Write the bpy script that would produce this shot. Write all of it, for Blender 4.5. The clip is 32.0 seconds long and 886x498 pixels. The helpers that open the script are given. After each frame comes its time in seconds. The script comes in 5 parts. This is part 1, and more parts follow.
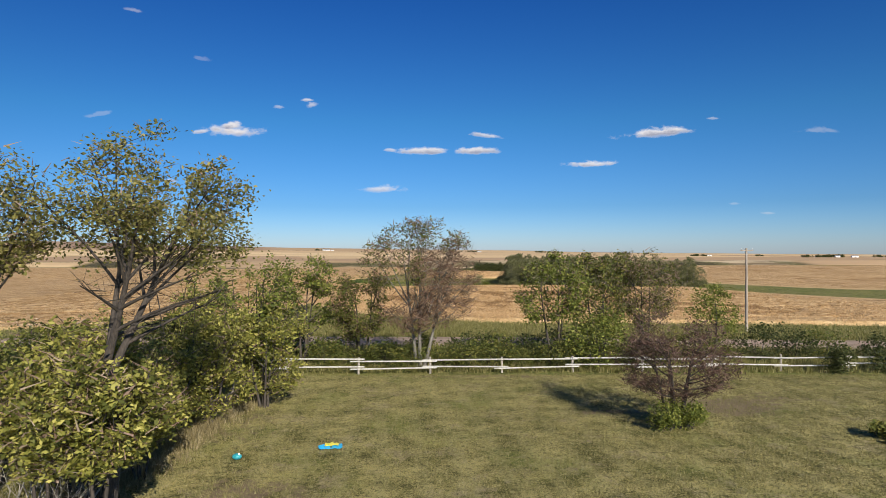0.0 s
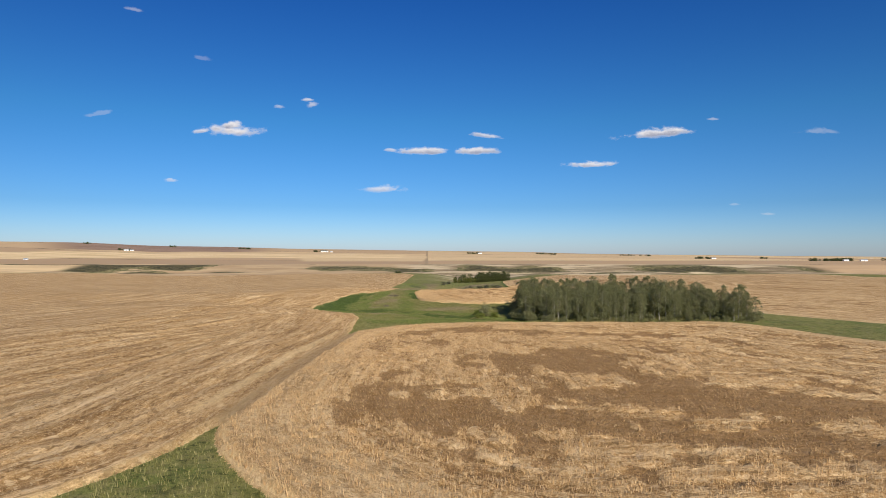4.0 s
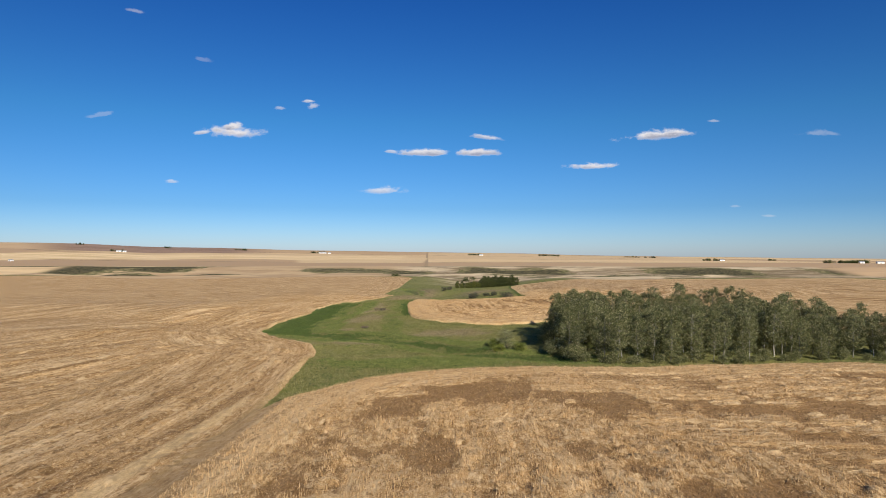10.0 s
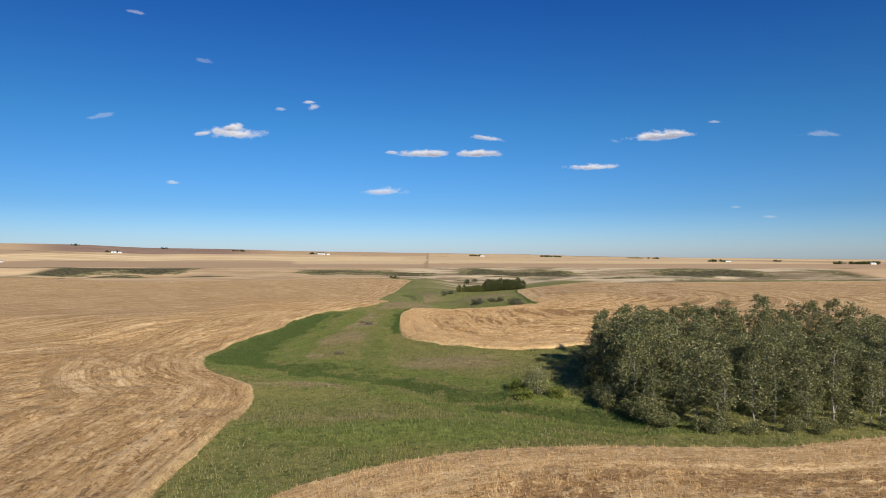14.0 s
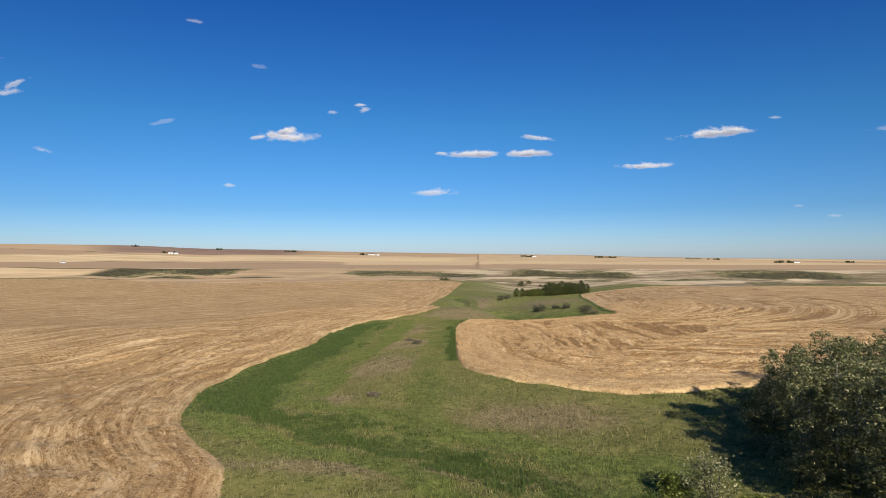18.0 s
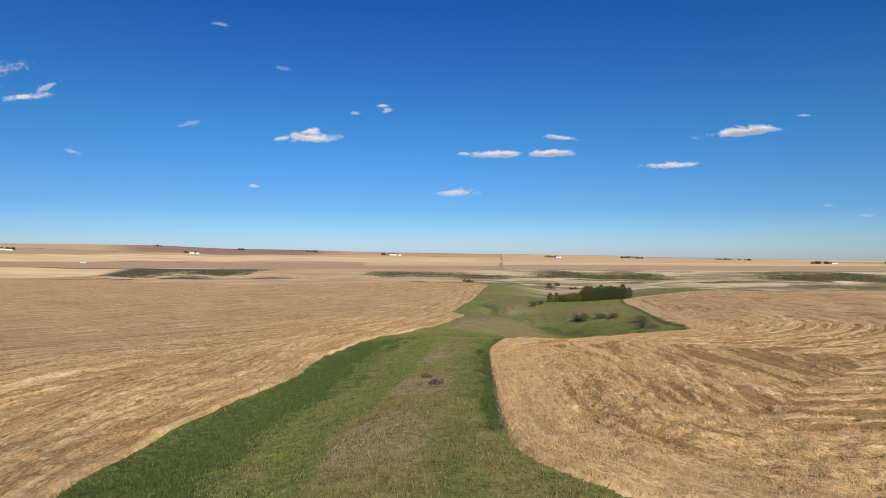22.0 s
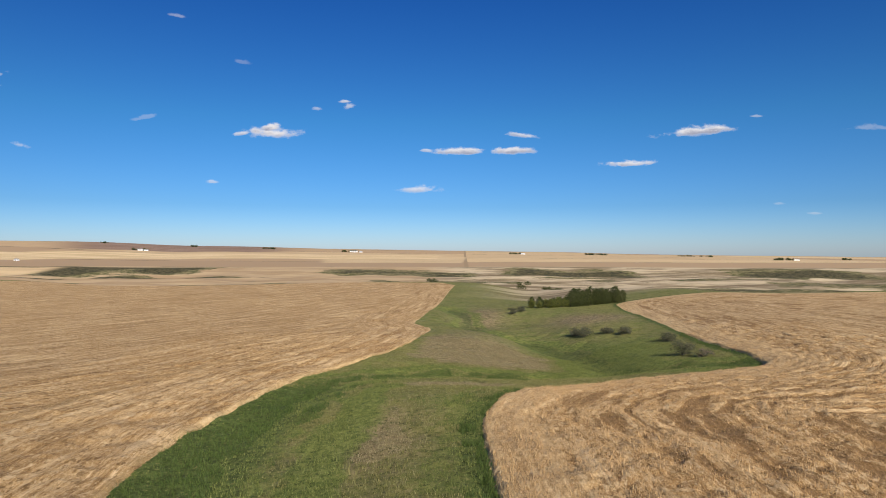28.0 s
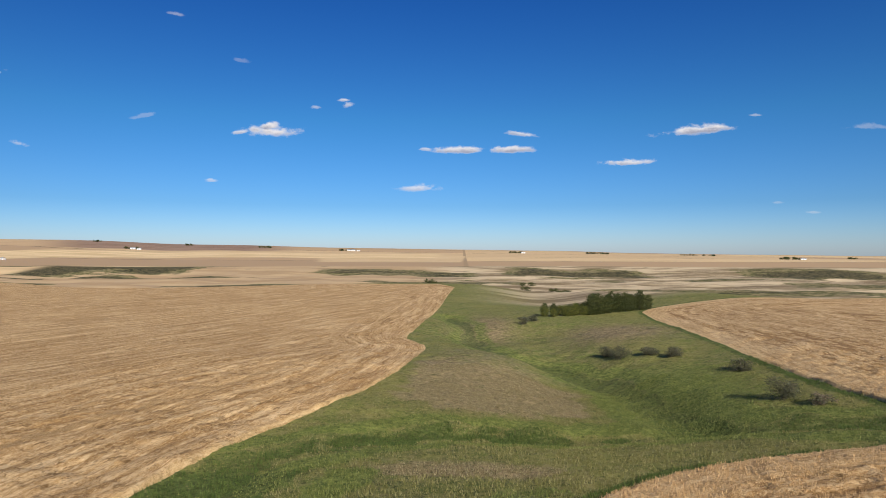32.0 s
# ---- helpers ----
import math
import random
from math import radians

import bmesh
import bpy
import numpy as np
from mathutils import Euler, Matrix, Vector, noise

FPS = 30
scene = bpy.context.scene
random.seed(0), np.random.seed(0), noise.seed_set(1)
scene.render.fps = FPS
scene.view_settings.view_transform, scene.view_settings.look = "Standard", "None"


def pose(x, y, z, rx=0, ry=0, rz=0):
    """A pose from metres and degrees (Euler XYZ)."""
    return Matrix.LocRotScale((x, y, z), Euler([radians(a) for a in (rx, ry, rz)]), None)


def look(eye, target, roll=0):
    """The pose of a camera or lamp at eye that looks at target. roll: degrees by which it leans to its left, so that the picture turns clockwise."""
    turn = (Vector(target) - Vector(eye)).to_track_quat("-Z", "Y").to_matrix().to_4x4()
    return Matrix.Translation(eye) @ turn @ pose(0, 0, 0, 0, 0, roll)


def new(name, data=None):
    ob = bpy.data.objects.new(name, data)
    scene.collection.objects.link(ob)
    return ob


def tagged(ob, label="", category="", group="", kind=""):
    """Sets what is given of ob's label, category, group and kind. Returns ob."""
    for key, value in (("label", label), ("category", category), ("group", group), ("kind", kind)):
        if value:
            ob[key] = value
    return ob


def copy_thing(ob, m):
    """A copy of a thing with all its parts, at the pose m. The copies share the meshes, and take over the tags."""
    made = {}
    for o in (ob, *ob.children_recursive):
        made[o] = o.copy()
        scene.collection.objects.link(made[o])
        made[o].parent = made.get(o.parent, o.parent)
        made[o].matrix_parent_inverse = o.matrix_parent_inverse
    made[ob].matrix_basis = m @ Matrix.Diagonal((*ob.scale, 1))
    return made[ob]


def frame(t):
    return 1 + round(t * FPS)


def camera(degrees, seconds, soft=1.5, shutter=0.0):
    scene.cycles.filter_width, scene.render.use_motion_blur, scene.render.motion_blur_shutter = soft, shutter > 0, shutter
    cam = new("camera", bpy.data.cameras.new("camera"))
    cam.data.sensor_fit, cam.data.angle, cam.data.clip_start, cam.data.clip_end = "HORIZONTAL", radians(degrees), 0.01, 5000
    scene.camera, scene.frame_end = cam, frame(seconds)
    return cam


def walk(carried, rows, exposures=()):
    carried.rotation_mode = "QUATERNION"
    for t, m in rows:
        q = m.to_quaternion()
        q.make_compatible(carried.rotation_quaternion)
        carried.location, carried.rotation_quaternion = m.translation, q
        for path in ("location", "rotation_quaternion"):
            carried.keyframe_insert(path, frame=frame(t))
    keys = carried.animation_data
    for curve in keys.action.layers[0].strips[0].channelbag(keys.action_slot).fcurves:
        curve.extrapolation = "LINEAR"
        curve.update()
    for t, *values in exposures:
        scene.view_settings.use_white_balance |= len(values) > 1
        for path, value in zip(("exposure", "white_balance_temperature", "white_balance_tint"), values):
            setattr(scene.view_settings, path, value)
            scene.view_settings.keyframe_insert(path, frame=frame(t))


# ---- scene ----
# ---- camera ----
cam = camera(70.0, 32.0, soft=0.8)
PATH = [
    (0, (0.00, 0.00, 8.50), (0.00, 100.00, 8.91), -0.09),
    (0.5, (0.02, 4.65, 10.10), (-0.03, 104.65, 10.51), -0.07),
    (1, (0.05, 10.23, 12.40), (0.02, 110.23, 12.83), -0.06),
    (1.5, (0.12, 15.81, 14.20), (0.08, 115.81, 14.62), -0.03),
    (2, (0.20, 21.39, 15.35), (0.18, 121.39, 15.76), -0.01),
    (2.5, (0.20, 27.28, 16.20), (0.18, 127.28, 16.61), -0.01),
    (3, (0.18, 33.17, 16.90), (0.16, 133.17, 17.31), -0.01),
    (3.5, (0.15, 39.37, 17.15), (0.15, 139.37, 17.57), 0.04),
    (4, (0.12, 45.26, 17.18), (0.12, 145.26, 17.60), 0.04),
    (4.5, (0.10, 51.15, 17.18), (0.10, 151.15, 17.60), 0.04),
    (6.5, (-0.05, 75.95, 17.10), (-0.05, 175.95, 17.53), 0.06),
    (7, (-0.05, 82.46, 17.10), (-0.05, 182.46, 17.53), 0.06),
    (8, (-0.05, 94.86, 16.90), (-0.12, 194.86, 17.33), 0.07),
    (9, (0.15, 107.26, 16.90), (0.06, 207.26, 17.45), 0.10),
    (10, (0.22, 119.66, 16.90), (0.12, 219.66, 17.56), 0.11),
    (11, (0.25, 131.75, 16.90), (0.13, 231.75, 17.62), 0.11),
    (12, (0.40, 143.84, 16.90), (0.27, 243.84, 17.69), 0.14),
    (13, (0.31, 155.93, 16.90), (0.13, 255.93, 17.71), 0.10),
    (13.5, (0.31, 162.13, 16.90), (0.13, 262.13, 17.71), 0.10),
    (15.5, (0.62, 185.38, 16.90), (0.33, 285.38, 17.70), 0.05),
    (16, (0.31, 191.58, 16.90), (-6.17, 291.37, 17.71), 0.08),
    (16.5, (-0.31, 196.85, 16.90), (-30.83, 292.07, 17.76), 0.10),
    (17, (-1.55, 201.19, 16.90), (-35.55, 295.23, 17.75), 0.19),
    (17.5, (-3.10, 206.77, 16.90), (-27.40, 303.77, 17.80), 0.15),
    (18, (-4.34, 211.73, 16.90), (-12.38, 311.40, 17.81), 0.08),
    (18.5, (-4.65, 217.31, 16.90), (-11.52, 317.07, 17.83), 0.10),
    (19, (-5.27, 223.51, 16.90), (-13.46, 323.17, 17.80), 0.12),
    (19.5, (-5.89, 230.33, 16.90), (-21.20, 329.15, 17.86), 0.10),
    (20, (-6.82, 236.84, 16.90), (-22.56, 335.59, 17.86), 0.14),
    (20.5, (-7.75, 243.35, 16.90), (-21.64, 342.38, 17.85), 0.10),
    (21, (-8.68, 250.17, 16.90), (-20.18, 349.50, 17.85), 0.14),
    (22, (-10.23, 263.19, 16.90), (-21.75, 362.52, 17.84), 0.15),
    (23, (-11.47, 275.90, 16.90), (-22.99, 375.23, 17.84), 0.15),
    (24, (-13.02, 288.61, 16.90), (-24.57, 387.94, 17.83), 0.14),
    (25, (-14.26, 301.32, 16.90), (-25.91, 400.64, 17.68), 0.18),
    (25.5, (-14.88, 307.52, 16.90), (-26.54, 406.83, 17.61), 0.12),
    (27.5, (-17.45, 331.00, 16.97), (-23.12, 430.84, 17.46), 0.10),
    (28, (-17.80, 337.50, 16.99), (-23.45, 437.34, 17.44), 0.09),
    (29, (-18.50, 350.50, 17.03), (-24.23, 450.34, 17.41), 0.10),
    (30, (-19.15, 363.50, 17.07), (-24.88, 463.34, 17.38), 0.11),
    (31, (-19.75, 376.50, 17.11), (-25.52, 476.33, 17.41), 0.13),
    (32, (-20.40, 389.50, 17.15), (-25.90, 489.35, 17.41), 0.12),
]
walk(cam, [(t, look(eye, target, roll)) for t, eye, target, roll in PATH], exposures=[(0.0, 0.35)])

# ---- light ----
SUN_AZ, SUN_EL = radians(157), radians(28)     # azimuth clockwise from +y, elevation
SUN_WAY = Vector((math.sin(SUN_AZ) * math.cos(SUN_EL), math.cos(SUN_AZ) * math.cos(SUN_EL), math.sin(SUN_EL)))
sun = new("sun", bpy.data.lights.new("sun", "SUN"))
sun.data.energy, sun.data.angle, sun.data.color = 5.2, radians(0.53), (1.0, 0.92, 0.79)
sun.matrix_world = look(SUN_WAY * 100, (0, 0, 0))


# ---- node helpers ----
class Nodes:
    """Short calls that add and join shader nodes in one tree."""

    def __init__(self, tree):
        self.tree = tree

    def add(self, kind, sockets=None):
        n = self.tree.nodes.new(kind)
        for k, v in (sockets or {}).items():
            self.put(n.inputs[k], v)
        return n

    def put(self, socket, v):
        if isinstance(v, bpy.types.NodeSocket):
            self.tree.links.new(v, socket)
        elif v is not None:
            if socket.type == "RGBA" and len(v) == 3:
                v = (*v, 1)
            socket.default_value = v

    def math(self, op, a, b=None, c=None, clamp=False):
        n = self.add("ShaderNodeMath")
        n.operation, n.use_clamp = op, clamp
        for i, v in enumerate((a, b, c)):
            if v is not None:
                self.put(n.inputs[i], v)
        return n.outputs[0]

    def step(self, v, lo, hi, a=0.0, b=1.0):
        n = self.add("ShaderNodeMapRange")
        n.interpolation_type = "SMOOTHSTEP"
        for k, w in zip(("Value", "From Min", "From Max", "To Min", "To Max"), (v, lo, hi, a, b)):
            self.put(n.inputs[k], w)
        return n.outputs["Result"]

    def mix(self, f, a, b):
        n = self.add("ShaderNodeMix")
        n.data_type = "RGBA"
        self.put(n.inputs[0], f), self.put(n.inputs[6], a), self.put(n.inputs[7], b)
        return n.outputs[2]

    def noise(self, scale, vector=None, detail=3.0, rough=0.55):
        n = self.add("ShaderNodeTexNoise", {"Scale": scale, "Detail": detail, "Roughness": rough})
        if vector is not None:
            self.put(n.inputs["Vector"], vector)
        return n.outputs["Fac"]

    def vec(self, x=0.0, y=0.0, z=0.0):
        return self.add("ShaderNodeCombineXYZ", {"X": x, "Y": y, "Z": z}).outputs[0]

    def attr(self, name):
        n = self.add("ShaderNodeAttribute")
        n.attribute_name = name
        return n.outputs["Fac"]

    def bump(self, height, strength, distance):
        return self.add("ShaderNodeBump", {"Height": height, "Strength": strength, "Distance": distance}).outputs[0]


def shader(name):
    m = bpy.data.materials.new(name)
    m.use_nodes = True
    n = Nodes(m.node_tree)
    return m, n, m.node_tree.nodes["Principled BSDF"]


# ---- sky with small fair-weather clouds, far beyond the plain ----
world = bpy.data.worlds.new("world")
scene.world = world
world.use_nodes = True
w = Nodes(world.node_tree)
sky = w.add("ShaderNodeTexSky")
sky.sky_type, sky.sun_disc = "NISHITA", False
sky.sun_elevation, sky.sun_rotation = SUN_EL, SUN_AZ
sky.altitude, sky.air_density, sky.dust_density, sky.ozone_density = 800, 1.0, 0.5, 3.0
way = w.add("ShaderNodeTexCoord").outputs["Generated"]
axes = w.add("ShaderNodeSeparateXYZ", {0: way})
ahead = w.math("MAXIMUM", axes.outputs[1], 0.05)
su, sv = w.math("DIVIDE", axes.outputs[0], ahead), w.math("ADD", w.math("DIVIDE", axes.outputs[2], ahead), 0.017)
puff = w.math("SUBTRACT", w.noise(26.0, w.vec(su, w.math("MULTIPLY", sv, 1.7), 0.3), 6.0, 0.62), 0.5)
wisp = w.math("SUBTRACT", w.noise(90.0, w.vec(w.math("MULTIPLY", su, 0.5), sv, 2.0), 4.0, 0.6), 0.5)
# tangent of the bearing to the right, tangent of the height, half width, half height, thickness, slope
CLOUDS = [
    (-0.3295, 0.2060, 0.047, 0.0120, 1.0, 0.0), (-0.334, 0.2155, 0.018, 0.0085, 1.0, 0.0), (-0.381, 0.2070, 0.015, 0.0045, 0.8, 0.1), (-0.2134, 0.257, 0.014, 0.0035, 0.75, 0.0),
    (-0.206, 0.249, 0.011, 0.006, 0.6, 0.2), (-0.260, 0.246, 0.009, 0.0035, 0.45, 0.0), (-0.032, 0.175, 0.047, 0.0068, 0.95, 0.0), (-0.083, 0.177, 0.012, 0.0035, 0.6, -0.1), (0.050, 0.1757, 0.036, 0.0072, 0.95, 0.02),
    (0.0696, 0.200, 0.027, 0.0050, 0.75, -0.12), (0.342, 0.2045, 0.066, 0.0090, 1.0, 0.09), (0.367, 0.2087, 0.030, 0.0085, 1.0, 0.04), (0.2375, 0.154, 0.042, 0.0058, 0.9, 0.03),
    (-0.0955, 0.115, 0.036, 0.0068, 0.7, 0.0), (-0.4295, 0.129, 0.011, 0.0038, 0.5, 0.0), (0.590, 0.207, 0.032, 0.0055, 0.22, 0.0), (-0.544, 0.2346, 0.020, 0.0040, 0.2, 0.15),
    (-0.383, 0.323, 0.013, 0.0045, 0.16, -0.2), (0.427, 0.2266, 0.012, 0.0026, 0.35, 0.0), (-0.490, 0.400, 0.016, 0.0045, 0.3, -0.2), (0.514, 0.077, 0.013, 0.0028, 0.25, 0.0), (0.461, 0.092, 0.012, 0.0028, 0.2, 0.0),
    (-1.015, 0.336, 0.160, 0.032, 1.0, 0.0), (-0.955, 0.304, 0.065, 0.020, 1.0, 0.0), (-0.845, 0.287, 0.050, 0.0085, 0.85, 0.06), (-0.805, 0.303, 0.020, 0.007, 0.55, 0.3), (-0.755, 0.192, 0.018, 0.005, 0.4, -0.2),
]
cover, shade = 0.0, 0.0
for u0, v0, a, b, thick, slope in CLOUDS:
    du = w.math("DIVIDE", w.math("SUBTRACT", su, u0), a * 1.2)
    dv = w.math("DIVIDE", w.math("SUBTRACT", w.math("MULTIPLY_ADD", su, -slope, sv), v0 - slope * u0), b * 1.2)
    under = w.math("MULTIPLY", w.math("MAXIMUM", w.math("MULTIPLY", dv, -1.0), 0.0), 0.6)
    dist = w.math("SQRT", w.math("ADD", w.math("MULTIPLY", du, du), w.math("POWER", w.math("ADD", w.math("ABSOLUTE", dv), under), 2.0)))
    body = w.math("ADD", w.math("SUBTRACT", 1.0, dist), w.math("ADD", w.math("MULTIPLY", puff, 1.05 + 1.3 * min(1, 0.007 / b)), w.math("MULTIPLY", wisp, 0.6 + 0.9 * min(1, 0.005 / b))))
    near = w.step(dist, 1.9, 1.2)
    one = w.math("MULTIPLY", w.math("MULTIPLY", w.step(body, 0.1, 0.8), near), thick)
    cover = w.math("MAXIMUM", cover, one)
    shade = w.math("MAXIMUM", shade, w.math("MULTIPLY", one, w.step(w.math("SUBTRACT", dv, w.math("MULTIPLY", puff, 2.5)), 0.5, -0.6)))
front = w.step(axes.outputs[1], 0.2, 0.3)
cover = w.math("MULTIPLY", cover, front)
white = w.mix(shade, (8.6, 8.3, 8.4), (3.3, 3.5, 4.5))
# a clear, dry prairie sky: pale blue at the skyline, deeper above it
deep = w.add("ShaderNodeGamma", {"Color": w.add("ShaderNodeVectorMath", {0: sky.outputs[0], 1: (0.1, 0.1, 0.1)}).outputs[0], "Gamma": 1.3})
deep.inputs["Color"].links[0].from_node.operation = "MULTIPLY"
tint = w.add("ShaderNodeVectorMath", {0: deep.outputs[0], 1: (5.7, 8.3, 11.5)})
tint.operation = "MULTIPLY"
ramp = w.add("ShaderNodeValToRGB", {"Fac": axes.outputs[2]})
ramp.color_ramp.elements[0].color, ramp.color_ramp.elements[1].color = (1.2, 1.0, 1.12, 1), (0.26, 0.71, 1.0, 1)
ramp.color_ramp.elements[0].position, ramp.color_ramp.elements[1].position = 0.0, 0.42
# unseen zenith tinted less blue, so shaded ground gets less blue fill
ramp.color_ramp.elements.new(0.85).color = (0.55, 0.78, 0.80, 1)
for at, col in ((0.07, (0.70, 0.79, 0.88, 1)), (0.20, (0.53, 0.90, 0.88, 1))):
    ramp.color_ramp.elements.new(at).color = col
tint = w.add("ShaderNodeVectorMath", {0: tint.outputs[0], 1: ramp.outputs[0]})
tint.operation = "MULTIPLY"
even = w.math("MULTIPLY_ADD", axes.outputs[0], 0.13, 1.0)
tint = w.add("ShaderNodeVectorMath", {0: tint.outputs[0], 1: w.vec(even, even, even)})
tint.operation = "MULTIPLY"
w.put(world.node_tree.nodes["Background"].inputs["Color"], w.mix(cover, tint.outputs[0], white))
world.node_tree.nodes["Background"].inputs["Strength"].default_value = 0.08

# ---- the lie of the land ----
COLS = np.array([-120, -60, -25, 5, 40, 75, 130.0])
ROWS_Y = np.array([40, 100, 160, 210, 260, 300, 340, 390, 440, 490, 540, 600, 700.0])
RELIEF = np.array([
    [0, 0.1, -0.1, 0, -0.1, -0.2, -1.4],
    [-1.5, -1.3, -0.3, -0.7, -1.5, -2.2, -3.1],
    [-2.9, -2.8, -1.7, -2.1, -2.7, -3.9, -4.7],
    [-4.1, -3.9, -3.8, -3.7, -4.1, -5.3, -5.7],
    [-5.1, -4.8, -5.7, -5.7, -5.2, -6, -5.9],
    [-6.1, -7.1, -6.7, -6.2, -4.9, -5.2, -5.5],
    [-6.2, -9.6, -6.9, -4.1, -3.7, -4.4, -4.6],
    [-5.2, -9.7, -7.9, -4.4, -4.8, -4.1, -3.6],
    [-8.3, -11.1, -9.3, -7.5, -6.2, -4.6, -2.9],
    [-10.4, -11.7, -12.3, -12.9, -9.1, -5.6, -2.8],
    [-11.9, -12.4, -15.3, -18.5, -12.5, -7.1, -3.8],
    [-13.5, -14.5, -16.9, -19.1, -13.9, -9.1, -6],
    [-15.4, -16.8, -17.4, -15.7, -15.4, -13.6, -8.9],
])

def spline(u, nodes):
    """Weights of the nodes for a smooth curve through them."""
    i = np.interp(u, nodes, np.arange(len(nodes)))
    k = np.clip(np.floor(i).astype(int), 0, len(nodes) - 2)
    s = i - k
    weights = (-.5 * s**3 + s**2 - .5 * s, 1.5 * s**3 - 2.5 * s**2 + 1, -1.5 * s**3 + 2 * s**2 + .5 * s, .5 * s**3 - .5 * s**2)
    out = np.zeros((len(u), len(nodes)))
    for j, wt in zip((-1, 0, 1, 2), weights):
        np.add.at(out, (np.arange(len(u)), np.clip(k + j, 0, len(nodes) - 1)), wt)
    return out


def smooth(v, lo, hi):
    s = np.clip((v - lo) / (hi - lo), 0, 1)
    return s * s * (3 - 2 * s)


def lattice(x, y, seed=0):
    """Smooth value noise in 0..1."""
    xi, yi = np.floor(x).astype(np.int64), np.floor(y).astype(np.int64)
    fx, fy = x - xi, y - yi
    fx, fy = fx * fx * (3 - 2 * fx), fy * fy * (3 - 2 * fy)

    def h(a, b):
        n = (a * 374761393 + b * 668265263 + seed * 1442695041) & 0xFFFFFFFF
        n = ((n ^ (n >> 13)) * 1274126177) & 0xFFFFFFFF
        return ((n ^ (n >> 16)) & 0xFFFF) / 65535.0
    return (h(xi, yi) * (1 - fx) + h(xi + 1, yi) * fx) * (1 - fy) + (h(xi, yi + 1) * (1 - fx) + h(xi + 1, yi + 1) * fx) * fy


def line_distance(x, y, points):
    best = np.full(len(x), 1e9)
    for (ax, ay), (bx, by) in zip(points[:-1], points[1:]):
        dx, dy = bx - ax, by - ay
        s = np.clip(((x - ax) * dx + (y - ay) * dy) / (dx * dx + dy * dy), 0, 1)
        best = np.minimum(best, np.hypot(x - ax - s * dx, y - ay - s * dy))
    return best


# the wet hollow that winds through the draw, and the green seam beside the east field
CREEK = [(24, 254), (10, 265), (0, 276), (-12, 287), (-24, 294), (-36, 301), (-46, 312), (-52, 330), (-53, 355), (-52, 385), (-56, 420), (-57, 450), (-52, 472), (-42, 488), (-25, 497), (0, 501), (20, 501), (44, 489)]
GULLY = [(20, 503), (18, 517), (18, 541), (15, 563), (7, 585), (-4, 600), (-14, 606), (-22, 640), (-24, 680), (-36, 730)]
SEAM = [(-14, 292), (-17, 330), (-18.5, 370), (-20.5, 410), (-20, 440), (-14, 458)]
MOUND = [(-36, 600), (-23, 611), (-9, 605), (-1.5, 587), (4, 557), (9, 528), (-3, 513), (-25, 507), (-37, 512), (-41, 530), (-38, 570)]

# knolls and hollows: x, y, half length along x and y, height
KNOLLS = [
    (-18, 573, 18, 30, 3.6), (-26, 448, 22, 14, 2.1), (-28, 496, 30, 11, -1.3), (-30, 366, 10, 22, 0.8), (30, 620, 22, 40, 1.2), (-22, 372, 14, 30, 0.7),
    (-2, 500, 16, 12, -0.9), (8, 590, 12, 40, -1.2), (8, 262, 26, 8, -0.5), (-12, 655, 28, 22, -3.6),
    (-6, 248, 26, 6, 0.8), (-14, 279, 26, 6, 0.7), (-24, 332, 8, 36, 0.7), (-100, 300, 60, 12, 0.9), (-95, 345, 50, 10, -0.6),
]


def coulee_edges(x):
    near = 1060 - 320 * smooth(x, 20, 190) + 60 * np.sin(x / 210.0) - 40 * np.sin(x / 77.0)
    rim = 1760 - 60 * smooth(x, -250, -550) + 40 * np.sin(x / 260.0 + 1) + 22 * np.sin(x / 95.0)
    return near, rim


